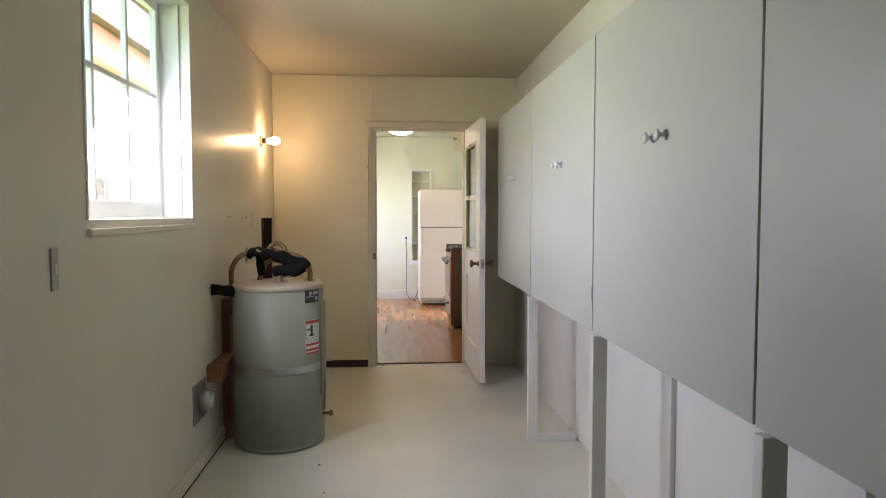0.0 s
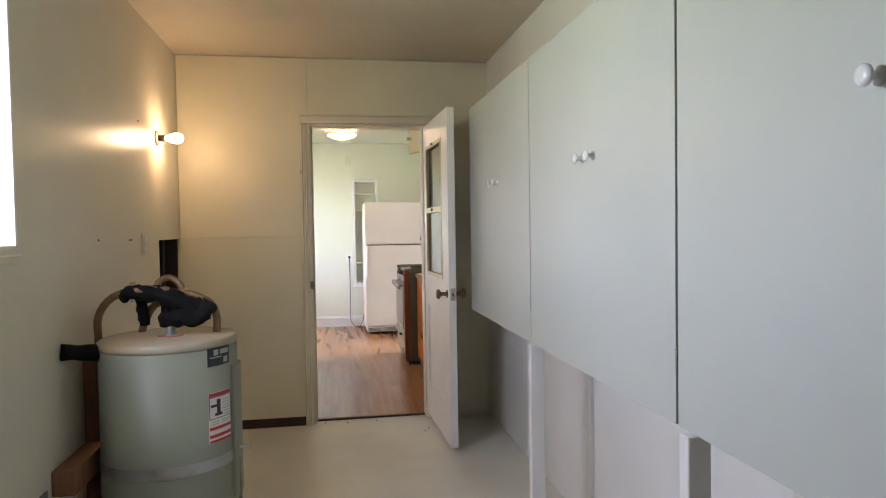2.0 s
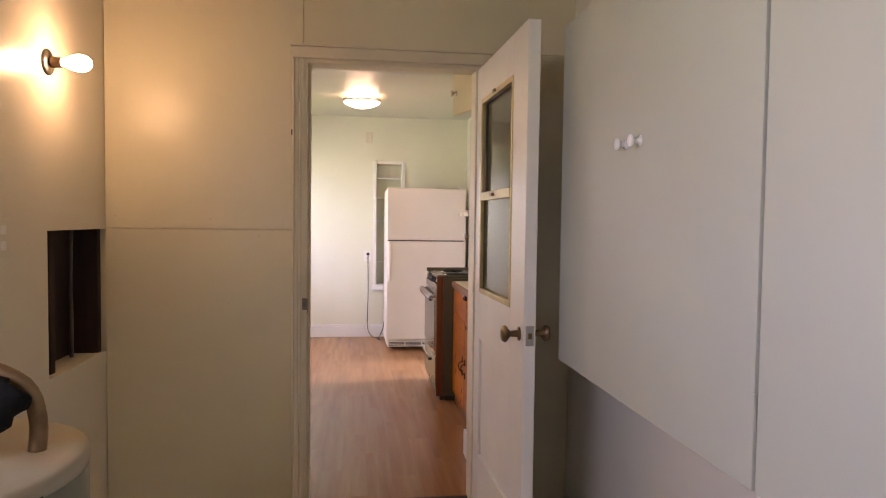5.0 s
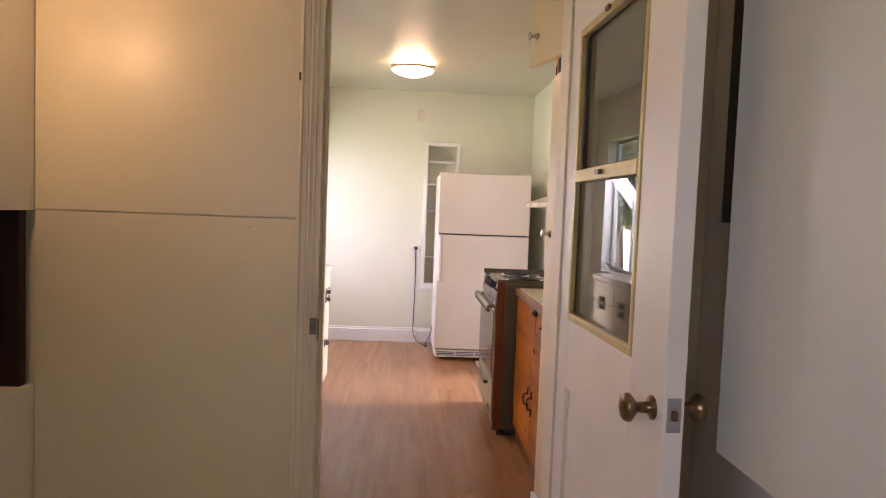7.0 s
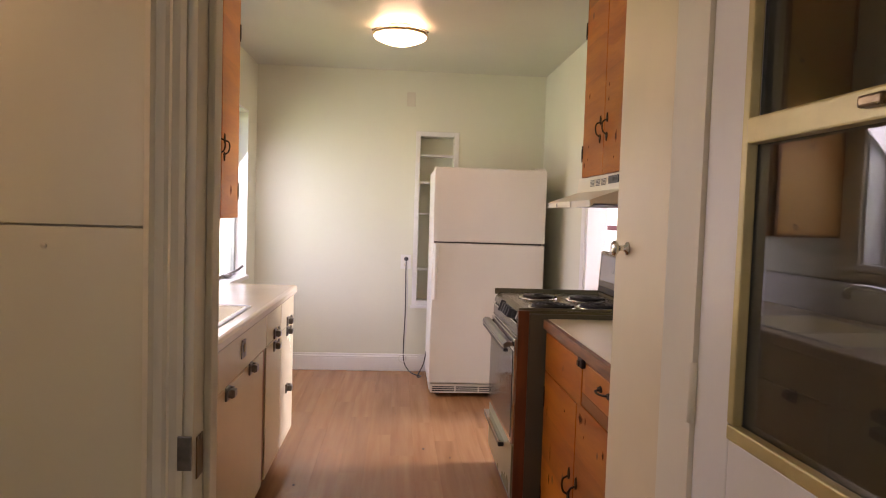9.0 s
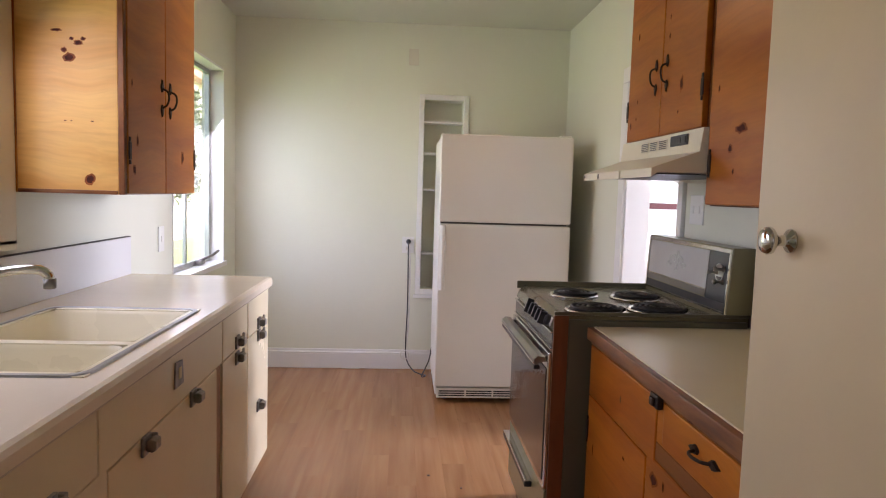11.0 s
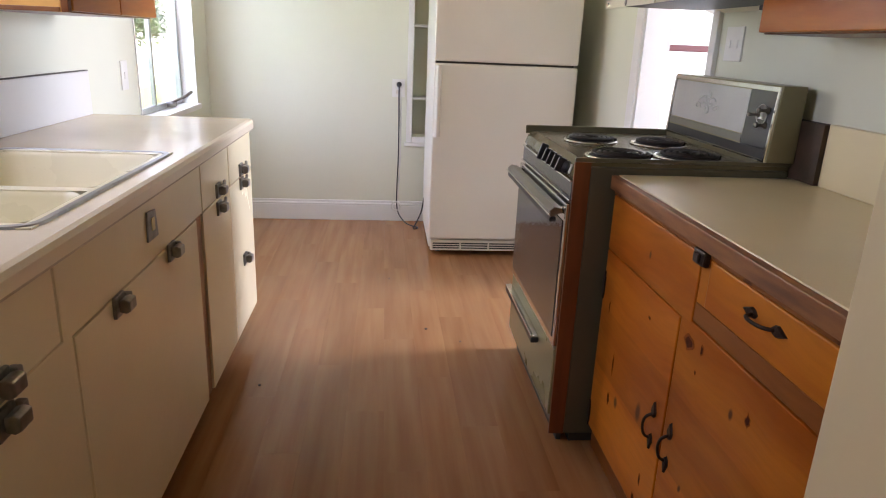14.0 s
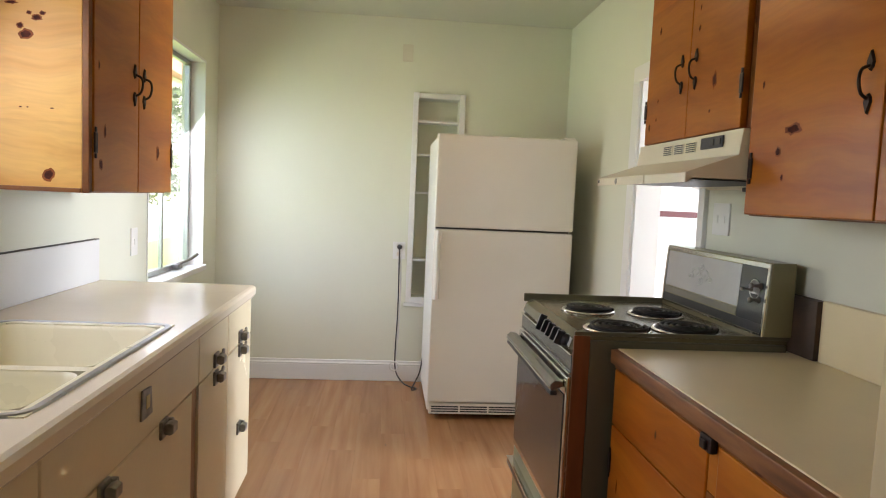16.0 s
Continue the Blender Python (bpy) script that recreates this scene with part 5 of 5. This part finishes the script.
for y, z, r in ((7.392, 1.076, 0.010), (7.395, 1.034, 0.010), (7.440, 1.060, 0.007)):
    part("dial", turned([(r, 0), (r, 0.004), (r * 0.5, 0.008), (r * 0.45, 0.026), (r * 0.9, 0.028), (r * 0.8, 0.034), (0, 0.035)], (1.264, y, z), "-x", 16), PEWTER, con, "chrome dial")

# refrigerator
fr = thing("refrigerator", (0.83, 9.65, 0), "white two-door refrigerator against the end wall", "refrigerator")
part("body", bx(0.437, 1.232, 9.362, 10.05, 0.04, 1.640, 0.006), FRIDGE, fr)
part("gasket", bx(0.445, 1.225, 9.352, 9.3615, 0.11, 1.637), GASKET, fr)
for z0, z1, n in ((1.124, 1.652, "freezer_door"), (0.106, 1.113, "fridge_door")):
    d = part(n, bx(0.431, 1.237, 9.298, 9.3515, z0, z1, 0.012, 3), FRIDGE, fr)
    if n == "freezer_door":
        part("handle", prism([(0.440, 9.300), (0.440, 9.282), (0.452, 9.270), (0.468, 9.270), (0.474, 9.284), (0.476, 9.300)], 1.132, 1.644, "z", 0.003), FRIDGE, d, "white moulded door handle")
        part("badge", turned([(0.0, 0), (0.024, 0.0), (0.022, 0.003), (0.0, 0.0035)], (0, 0, 0), "-y", 24), GASKET, d, "small oval badge")
        for v in d.children[-1].data.vertices:
            v.co = (v.co.x * 1.3 + 1.142, v.co.y + 9.2985, v.co.z * 0.55 + 1.592)
    else:
        part("handle", prism([(0.440, 9.300), (0.440, 9.282), (0.452, 9.270), (0.468, 9.270), (0.474, 9.284), (0.476, 9.300)], 0.71, 1.105, "z", 0.003), FRIDGE, d, "white moulded door handle")
gr = part("base_grille", bx(0.445, 1.225, 9.312, 9.352, 0.033, 0.096, 0.004), FRIDGE, fr, "slotted base grille")
for k in range(3):
    for a, b in ((0.46, 0.62), (0.63, 0.79), (0.80, 1.20)):
        part("slot", bx(a, b, 9.3105, 9.3125, 0.045 + k * 0.014, 0.053 + k * 0.014), GRILLE, gr)
for x in (0.50, 1.17):
    for y in (9.42, 9.98):
        part("foot", turned([(0.018, 0), (0.018, 0.04)], (x, y, 0.0), "z", 14), BLACKP, fr)
part("top_hinge", bx(1.16, 1.225, 9.31, 9.40, 1.6525, 1.664, 0.004), FRIDGE, fr)


def plate_on_end(name, x, z, w, h, label, category, slots, material=WHITEPL):
    p = thing(name, (x, KY1, z), label, category)
    part("cover", bx(x - w / 2, x + w / 2, KY1 - 0.006, KY1, z - h / 2, z + h / 2, 0.002), material, p)
    for dx, dz, sw, sh, m in slots:
        part("insert", bx(x + dx - sw / 2, x + dx + sw / 2, KY1 - 0.009, KY1 - 0.0055, z + dz - sh / 2, z + dz + sh / 2, 0.0015), m, p)
    return p


plate_on_end("wall_plate", 0.264, 2.25, 0.07, 0.115, "blank cream cover plate high on the wall", "cover plate", (), PLATE)
plate_on_end("wall_outlet", 0.255, 0.915, 0.085, 0.118, "white outlet with the refrigerator plug", "outlet", ((0, 0.025, 0.03, 0.025, PLATE), (0, -0.025, 0.03, 0.025, PLATE)))
cord = thing("power_cord", (0.26, 10.07, 0), "black and white power cord hanging to the floor", "cord")
part("plug", turned([(0.016, 0), (0.018, 0.015), (0.012, 0.035), (0, 0.036)], (0.258, KY1 - 0.009, 0.94), "-y", 14), BLACKP, cord, "black plug")
part("black_cord", tube([(0.258, 10.065, 0.935), (0.258, 10.06, 0.85), (0.262, 10.065, 0.5), (0.255, 10.06, 0.2), (0.265, 10.05, 0.08), (0.31, 10.0, 0.02), (0.36, 9.94, 0.008), (0.40, 9.90, 0.008), (0.37, 9.88, 0.008), (0.42, 9.94, 0.10), (0.44, 9.97, 0.2)], 0.0045, 8), BLACKP, cord)
part("white_cord", tube([(0.262, 10.07, 0.92), (0.272, 10.07, 0.8), (0.275, 10.075, 0.5), (0.266, 10.07, 0.25), (0.25, 10.07, 0.14)], 0.004, 8), CORDW, cord)
part("cord_coil", tube([(0.25 + 0.03 * math.cos(k * 0.7), 10.055 - 0.0015 * k, 0.12 + 0.03 * math.sin(k * 0.7)) for k in range(20)], 0.004, 8, 2), CORDW, cord, "tied coil of white cord")
plate_on_x("wall_switch", KX1, -1, 7.871, 1.260, 0.118, 0.116, "white double switch plate", "switch", ((0.025, 0, 0.012, 0.028, WHITEPL), (-0.025, 0, 0.012, 0.028, WHITEPL)), WHITEPL)
plate_on_x("wall_switch", KX0, 1, 8.65, 1.03, 0.075, 0.125, "white switch plate by the kitchen window", "switch", ((0, 0, 0.012, 0.028, WHITEPL),), WHITEPL)

# ceiling lamp
LX, LY = 0.165, 8.80
lamp = thing("ceiling_lamp", (LX, LY, KZ), "lit alabaster bowl ceiling lamp with a metal rim", "ceiling lamp")
part("canopy", turned([(0.07, 0), (0.07, -0.012), (0.06, -0.03), (0.03, -0.04), (0.012, -0.045), (0.012, -0.10), (0, -0.10)], (LX, LY, KZ - 0.0005), "z", 40), RIMG, lamp)
part("bowl", turned([(0.1515, -0.046), (0.1515, -0.0685), (0.165, -0.0695), (0.158, -0.080), (0.12, -0.098), (0.07, -0.116), (0.0, -0.122)], (LX, LY, KZ), "z", 40), BOWL, lamp, "glowing alabaster glass bowl")
part("rim", turned([(0.152, -0.05), (0.170, -0.052), (0.172, -0.062), (0.166, -0.068), (0.152, -0.066), (0.152, -0.05)], (LX, LY, KZ), "z", 48), RIMG, lamp, "brushed metal rim")
for k in range(3):
    a = radians(90 + 120 * k)
    part("clip", tube([(LX + 0.13 * math.cos(a), LY + 0.13 * math.sin(a), KZ - 0.03), (LX + 0.175 * math.cos(a), LY + 0.175 * math.sin(a), KZ - 0.05), (LX + 0.195 * math.cos(a), LY + 0.195 * math.sin(a), KZ - 0.062)], 0.006, 8), PEWTER, lamp)

# left base cabinets
FX = -0.372


def latch(parent, x, y, z, forked=False):
    """A square-plated cupboard catch; the forked kind has a pronged keeper."""
    h = part("catch", bx(x, x + 0.008, y - 0.026, y + 0.024, z - 0.023, z + 0.023, 0.003), PEWTER, parent, "worn metal cupboard catch")
    part("thumb_piece", prism([(x + 0.0085, z - 0.012), (x + 0.022, z - 0.015), (x + 0.031, z - 0.010), (x + 0.031, z + 0.012), (x + 0.020, z + 0.016), (x + 0.0085, z + 0.012)], y - 0.014, y + 0.022, "y", 0.003), PEWTER, h)
    if forked:
        for dz in (-0.019, 0.019):
            part("keeper_prong", tube([(x + 0.004, y + 0.0245, z + dz * 0.3), (x + 0.014, y + 0.040, z + dz * 0.6), (x + 0.012, y + 0.058, z + dz)], 0.0055, 8), PEWTER, h)
    else:
        part("keeper", bx(x + 0.001, x + 0.018, y + 0.0245, y + 0.040, z - 0.016, z + 0.016, 0.004), PEWTER, h)


def sink_unit(y0, y1, fronts, label):
    c = thing("base_cabinet", (-0.68, (y0 + y1) / 2, 0), label, "cabinet", "cream base cabinets")
    part("body", bx(KX0 + 0.001, FX - 0.0215, y0, y1, 0.115, 0.858 if not (y0 < 7.3 and y1 > 6.7) else 0.66, 0.002), LCAB, c)
    # plinth near-black, set back from the cream fronts
    part("plinth", bx(KX0 + 0.001, FX - 0.09, y0, y1, 0.0, 0.1145), DARKBROWN, c)
    part("front_frame", bx(FX - 0.021, FX - 0.0185, y0, y1, 0.115, 0.858), LCAB, c)
    for kind, a, b, z0, z1, pull in fronts:
        d = part(kind, bx(FX - 0.018, FX, a, b, z0, z1, 0.004), LCAB, c)
        for p in pull:
            latch(d, FX, *p)
    return c


sink_unit(5.74, 6.602, (("drawer", 5.76, 6.600, 0.722, 0.857, ((6.41, 0.745),)), ("door", 5.76, 6.640, 0.125, 0.7205, ((6.41, 0.69),))), "cream painted base cabinet with metal catches")
u2 = sink_unit(6.604, 7.502, (("false_drawer", 6.606, 7.500, 0.714, 0.857, ()), ("door", 6.645, 7.436, 0.125, 0.7105, ((6.835, 0.694), (7.184, 0.697)))), "cream painted sink cabinet with metal catches")
e = part("keyhole_plate", prism([(7.030, 0.765), (7.100, 0.765), (7.092, 0.830), (7.038, 0.834)], FX, FX + 0.005, "x", 0.0015), PEWTER, u2, "worn square keyhole plate")
part("keyhole", bx(FX + 0.0052, FX + 0.007, 7.056, 7.076, 0.786, 0.816, 0.001), GILT, e)
u3 = sink_unit(7.504, 7.862, (("drawer", 7.508, 7.858, 0.714, 0.857, ((7.690, 0.742, True),)), ("door", 7.506, 7.858, 0.125, 0.7105, ((7.690, 0.684, True),))), "cream painted base cabinet with metal catches")
part("bare_stile", bx(FX - 0.018, FX - 0.007, 7.440, 7.501, 0.125, 0.7105, 0.001), BAREW, u2, "unpainted brown frame strip beside the door")
sink_unit(7.864, 8.255, (("drawer", 7.868, 8.25, 0.714, 0.857, ((8.045, 0.742, True),)), ("door", 7.862, 8.25, 0.125, 0.7105, ((8.045, 0.690, True), (8.045, 0.392)))), "cream painted base cabinet with metal catches")

# left worktop with a sink opening
SX0, SX1, SYA, SYB = -0.86, -0.425, 6.65, 7.405
wt = thing("worktop", (-0.68, 7.0, 0.9), "pinkish white laminate worktop with rounded front edge", "countertop")
ZA, ZB = 0.8585, 0.905
wt_prof = [(SX1, ZA), (FX + 0.006, ZA), (FX + 0.014, ZA + 0.01), (FX + 0.015, ZB - 0.014), (FX + 0.010, ZB - 0.004), (FX, ZB), (SX1, ZB)]
part("front_edge", prism(wt_prof, 5.735, 8.262, "y"), LAMIN, wt)
part("slab", bx(KX0 + 0.001, SX0, 5.735, 8.262, ZA, ZB), LAMIN, wt)
part("slab", bx(SX0, SX1, 5.735, SYA, ZA, ZB), LAMIN, wt)
part("slab", bx(SX0, SX1, SYB, 8.262, ZA, ZB), LAMIN, wt)
part("backsplash", bx(KX0 + 0.001, KX0 + 0.02, 5.735, 8.246, ZB + 0.0005, 1.068, 0.003), SPLASH, wt, "pale laminate backsplash")
# thin dark line along the top of the backsplash
part("backsplash_edge", bx(KX0 + 0.001, KX0 + 0.0195, 5.735, 8.246, 1.0685, 1.0715, 0.001), GASKET, wt, "dark thin top edge")

# double sink
sink = thing("kitchen_sink", (-0.64, 7.03, 0.9), "cream enamel double-bowl kitchen sink with metal rim", "sink")


def rrect(x0, x1, y0, y1, r, n=5):
    out = []
    for cx, cy, a0 in ((x1 - r, y1 - r, 0), (x0 + r, y1 - r, 90), (x0 + r, y0 + r, 180), (x1 - r, y0 + r, 270)):
        for k in range(n + 1):
            a = radians(a0 + 90 * k / n)
            out.append((cx + r * math.cos(a), cy + r * math.sin(a)))
    return out


def loft(loops):
    bm = bmesh.new()
    rings = [[bm.verts.new((x, y, z)) for x, y in pts] for pts, z in loops]
    for p, q in zip(rings, rings[1:]):
        for i in range(len(p)):
            bm.faces.new((p[i], p[(i + 1) % len(p)], q[(i + 1) % len(p)], q[i]))
    return bm, rings


for y0, y1 in ((6.675, 6.925), (6.955, 7.382)):
    lo = [(rrect(-0.845, -0.440, y0, y1, 0.05), 0.906), (rrect(-0.838, -0.447, y0 + 0.007, y1 - 0.007, 0.05), 0.895), (rrect(-0.825, -0.46, y0 + 0.02, y1 - 0.02, 0.05), 0.75), (rrect(-0.80, -0.485, y0 + 0.045, y1 - 0.045, 0.05), 0.725)]
    bmb, rings = loft(lo)
    bmb.faces.new(rings[-1])
    bmesh.ops.recalc_face_normals(bmb, faces=bmb.faces[:])
    for f in bmb.faces:
        f.smooth = True
        f.normal_flip()
    b = part("bowl", bmb, SINKW, sink)
    part("drain", turned([(0.04, 0), (0.04, 0.003), (0.03, 0.004), (0, 0.001)], (-0.64, (y0 + y1) / 2, 0.7255), "z", 24), CHROME, b, "chrome drain")
deck = bmesh.new()
for args in ((-0.868, -0.844, 6.645, 7.415), (-0.441, -0.417, 6.645, 7.415), (-0.8438, -0.4412, 6.645, 6.676), (-0.8438, -0.4412, 7.381, 7.415), (-0.8438, -0.4412, 6.924, 6.956)):
    bx(args[0], args[1], args[2], args[3], 0.8985, 0.908, 0.0, bm=deck)
part("deck", deck, SINKW, sink)
rim, rr_ = loft([(rrect(-0.872, -0.413, 6.641, 7.419, 0.045), 0.9055), (rrect(-0.870, -0.415, 6.643, 7.417, 0.045), 0.9105), (rrect(-0.858, -0.427, 6.655, 7.405, 0.04), 0.9105), (rrect(-0.856, -0.429, 6.657, 7.403, 0.04), 0.906)])
bmesh.ops.recalc_face_normals(rim, faces=rim.faces[:])
part("metal_rim", rim, STEEL, sink, "dull metal sink rim")

# faucet
fa = thing("faucet", (-0.90, 6.80, 0.905), "chrome kitchen faucet with a swinging spout", "faucet")
part("base_plate", bx(-0.935, -0.885, 6.70, 6.92, 0.9055, 0.925, 0.008), CHROME, fa)
part("column", turned([(0.024, 0), (0.022, 0.03), (0.018, 0.09), (0.016, 0.11), (0, 0.112)], (-0.91, 6.80, 0.9255), "z", 20), BLACKP, fa, "dark faucet column")
part("spout", tube([(-0.905, 6.80, 0.99), (-0.86, 6.815, 1.02), (-0.77, 6.845, 1.065), (-0.69, 6.87, 1.088), (-0.635, 6.885, 1.092), (-0.612, 6.892, 1.080), (-0.608, 6.893, 1.062)], 0.0115, 12), CHROME, fa, "chrome swinging spout")
part("aerator", turned([(0.014, 0), (0.014, -0.022), (0.011, -0.024), (0, -0.024)], (-0.608, 6.893, 1.07), "z", 16), PEWTER, fa)
part("lever", tube([(-0.91, 6.80, 1.035), (-0.87, 6.80, 1.055), (-0.84, 6.80, 1.06)], 0.010, 10), CHROME, fa)
part("lever_cap", turned([(0.022, 0), (0.022, 0.018), (0.012, 0.028), (0, 0.03)], (-0.91, 6.80, 1.038), "z", 18), CHROME, fa)

# left wall cabinet
lc = thing("wall_cabinet", (-0.8, 7.75, 1.27), "knotty pine wall cabinet with a light end panel", "cabinet", "pine wall cabinets")
WX = -0.64
part("end_panel", bx(KX0 + 0.001, WX - 0.022, 7.408, 7.427, 1.262, KZ - 0.002, 0.002), PINEL, lc, "light knotty pine end panel")
part("end_stile", bx(KX0 + 0.001, KX0 + 0.02, 7.402, 7.4075, 1.262, KZ - 0.002, 0.002), PINE, lc)
part("end_rail", bx(KX0 + 0.021, WX - 0.023, 7.402, 7.4075, 1.262, 1.274, 0.002), PINED, lc)
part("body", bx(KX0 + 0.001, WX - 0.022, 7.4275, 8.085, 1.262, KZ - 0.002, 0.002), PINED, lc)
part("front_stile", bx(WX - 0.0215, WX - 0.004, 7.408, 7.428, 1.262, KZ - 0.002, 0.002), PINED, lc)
for a, b, py in ((7.4285, 7.753, 7.715), (7.757, 8.083, 7.795)):
    d = part("door", bx(WX - 0.0205, WX, a, b, 1.266, KZ - 0.006, 0.004), PINE, lc)
    iron_pull(d, (WX, py, 1.598), "z", 1, 0.042)
for k, (y, z, w, h) in enumerate(((7.501, 1.435, 0.008, 0.020), (7.474, 1.342, 0.012, 0.016), (7.934, 1.402, 0.016, 0.024), (7.46, 1.612, 0.005, 0.012))):
    knot(lc, "+x", WX, y, z, w, h, 60 + k)
for k, (x, z, w, h) in enumerate(((-0.746, 1.307, 0.017, 0.016), (-0.803, 1.672, 0.019, 0.014), (-0.776, 1.716, 0.014, 0.008), (-0.796, 1.728, 0.007, 0.006), (-0.762, 1.729, 0.008, 0.006), (-0.818, 1.694, 0.009, 0.008), (-0.84, 1.752, 0.016, 0.005), (-0.72, 2.05, 0.014, 0.012))):
    knot(lc, "y", 7.408, x, z, w, h, 80 + k)
for x, w in ((-0.818, 0.006), (-0.738, 0.008), (-0.800, 0.004)):
    part("nail_mark", bx(x - w / 2, x + w / 2, 7.4068, 7.4082, 1.4815, 1.4845), KNOT, lc)
for z in (1.40, 2.2):
    strap_hinge(lc, WX, 1, 7.436, z)
    strap_hinge(lc, WX, 1, 8.075, z)

# crumbs on the floors
for k, (x, y, z, r) in enumerate(((-0.28, 7.75, 0, 0.006), (0.36, 8.25, 0, 0.007), (0.50, 8.12, 0, 0.005), (0.20, 8.9, 0, 0.004), (0.63, 5.35, -0.012, 0.007), (0.60, 5.3, -0.012, 0.005), (-0.30, 3.0, -0.012, 0.005), (-0.36, 3.35, -0.012, 0.006), (0.10, 5.6, -0.012, 0.006), (0.30, 5.61, -0.012, 0.005), (-0.05, 5.62, -0.012, 0.007))):
    c = thing("crumb", (x, y, z), "small dark crumb of dirt on the floor", "crumb", "floor crumbs")
    part("lump", turned([(r, 0), (r * 0.9, r * 0.5), (0, r * 0.8)], (x, y, z), "z", 6), DARKBROWN, c)

# ---- kitchen floor planks ----
def plank_material():
    m = bpy.data.materials.new("wood_look_plank")
    m.use_nodes = True
    n, l = m.node_tree.nodes, m.node_tree.links
    b = n["Principled BSDF"]
    geo, info = n.new("ShaderNodeNewGeometry"), n.new("ShaderNodeObjectInfo")
    off = n.new("ShaderNodeVectorMath")
    off.operation = "MULTIPLY_ADD"
    off.inputs[1].default_value = (14, 0.9, 1)
    sh = n.new("ShaderNodeMath")
    sh.operation = "MULTIPLY"
    sh.inputs[1].default_value = 40.0
    l.new(info.outputs["Random"], sh.inputs[0])
    l.new(geo.outputs["Position"], off.inputs[0])
    l.new(sh.outputs[0], off.inputs[2])
    g = n.new("ShaderNodeTexNoise")
    g.inputs["Scale"].default_value, g.inputs["Detail"].default_value, g.inputs["Distortion"].default_value = 1.6, 5, 0.15
    l.new(off.outputs[0], g.inputs["Vector"])
    wide = n.new("ShaderNodeTexNoise")
    wide.inputs["Scale"].default_value = 2.2
    l.new(geo.outputs["Position"], wide.inputs["Vector"])
    ramp = n.new("ShaderNodeValToRGB")
    ramp.color_ramp.elements[0].position, ramp.color_ramp.elements[0].color = 0.25, (0.29, 0.120, 0.042, 1)
    ramp.color_ramp.elements[1].position, ramp.color_ramp.elements[1].color = 0.75, (0.42, 0.202, 0.086, 1)
    l.new(g.outputs[0], ramp.inputs[0])
    hsv = n.new("ShaderNodeHueSaturation")
    mr = n.new("ShaderNodeMapRange")
    mr.inputs[3].default_value, mr.inputs[4].default_value = 0.92, 1.06
    l.new(info.outputs["Random"], mr.inputs[0])
    l.new(mr.outputs[0], hsv.inputs["Value"])
    l.new(ramp.outputs[0], hsv.inputs["Color"])
    l.new(hsv.outputs[0], b.inputs["Base Color"])
    rr = n.new("ShaderNodeMapRange")
    rr.inputs[3].default_value, rr.inputs[4].default_value = 0.225, 0.235
    l.new(wide.outputs[0], rr.inputs[0])
    l.new(rr.outputs[0], b.inputs["Roughness"])
    bp = n.new("ShaderNodeBump")
    bp.inputs["Strength"].default_value, bp.inputs["Distance"].default_value = 0.02, 0.002
    l.new(g.outputs[0], bp.inputs["Height"])
    l.new(bp.outputs[0], b.inputs["Normal"])
    return m


PLANK = plank_material()
PW, PL = 0.128, 0.92
shared = {}
col = 0
x = KX0 + 0.002
while x < KX1 + 0.10:
    x1 = min(x + PW, KX1 + 0.118)
    y = KY0 - 0.02 - (col * 0.37 % 1) * PL
    while y < KY1 - 0.01:
        a, b = max(y, KY0 - 0.02), min(y + PL, KY1 - 0.001)
        if b - a > 0.03:
            key = (round(x1 - x, 4), round(b - a, 4))
            if key not in shared:
                pm = bx(0, x1 - x - 0.00025, 0, b - a - 0.00025, -0.0055, 0.0)
                me = bpy.data.meshes.new("plank")
                pm.to_mesh(me)
                pm.free()
                me.materials.append(PLANK)
                shared[key] = me
            p = new("plank", shared[key])
            p.location = (x, a, 0)
            p.parent = floor_k
        y += PL
    x += PW
    col += 1
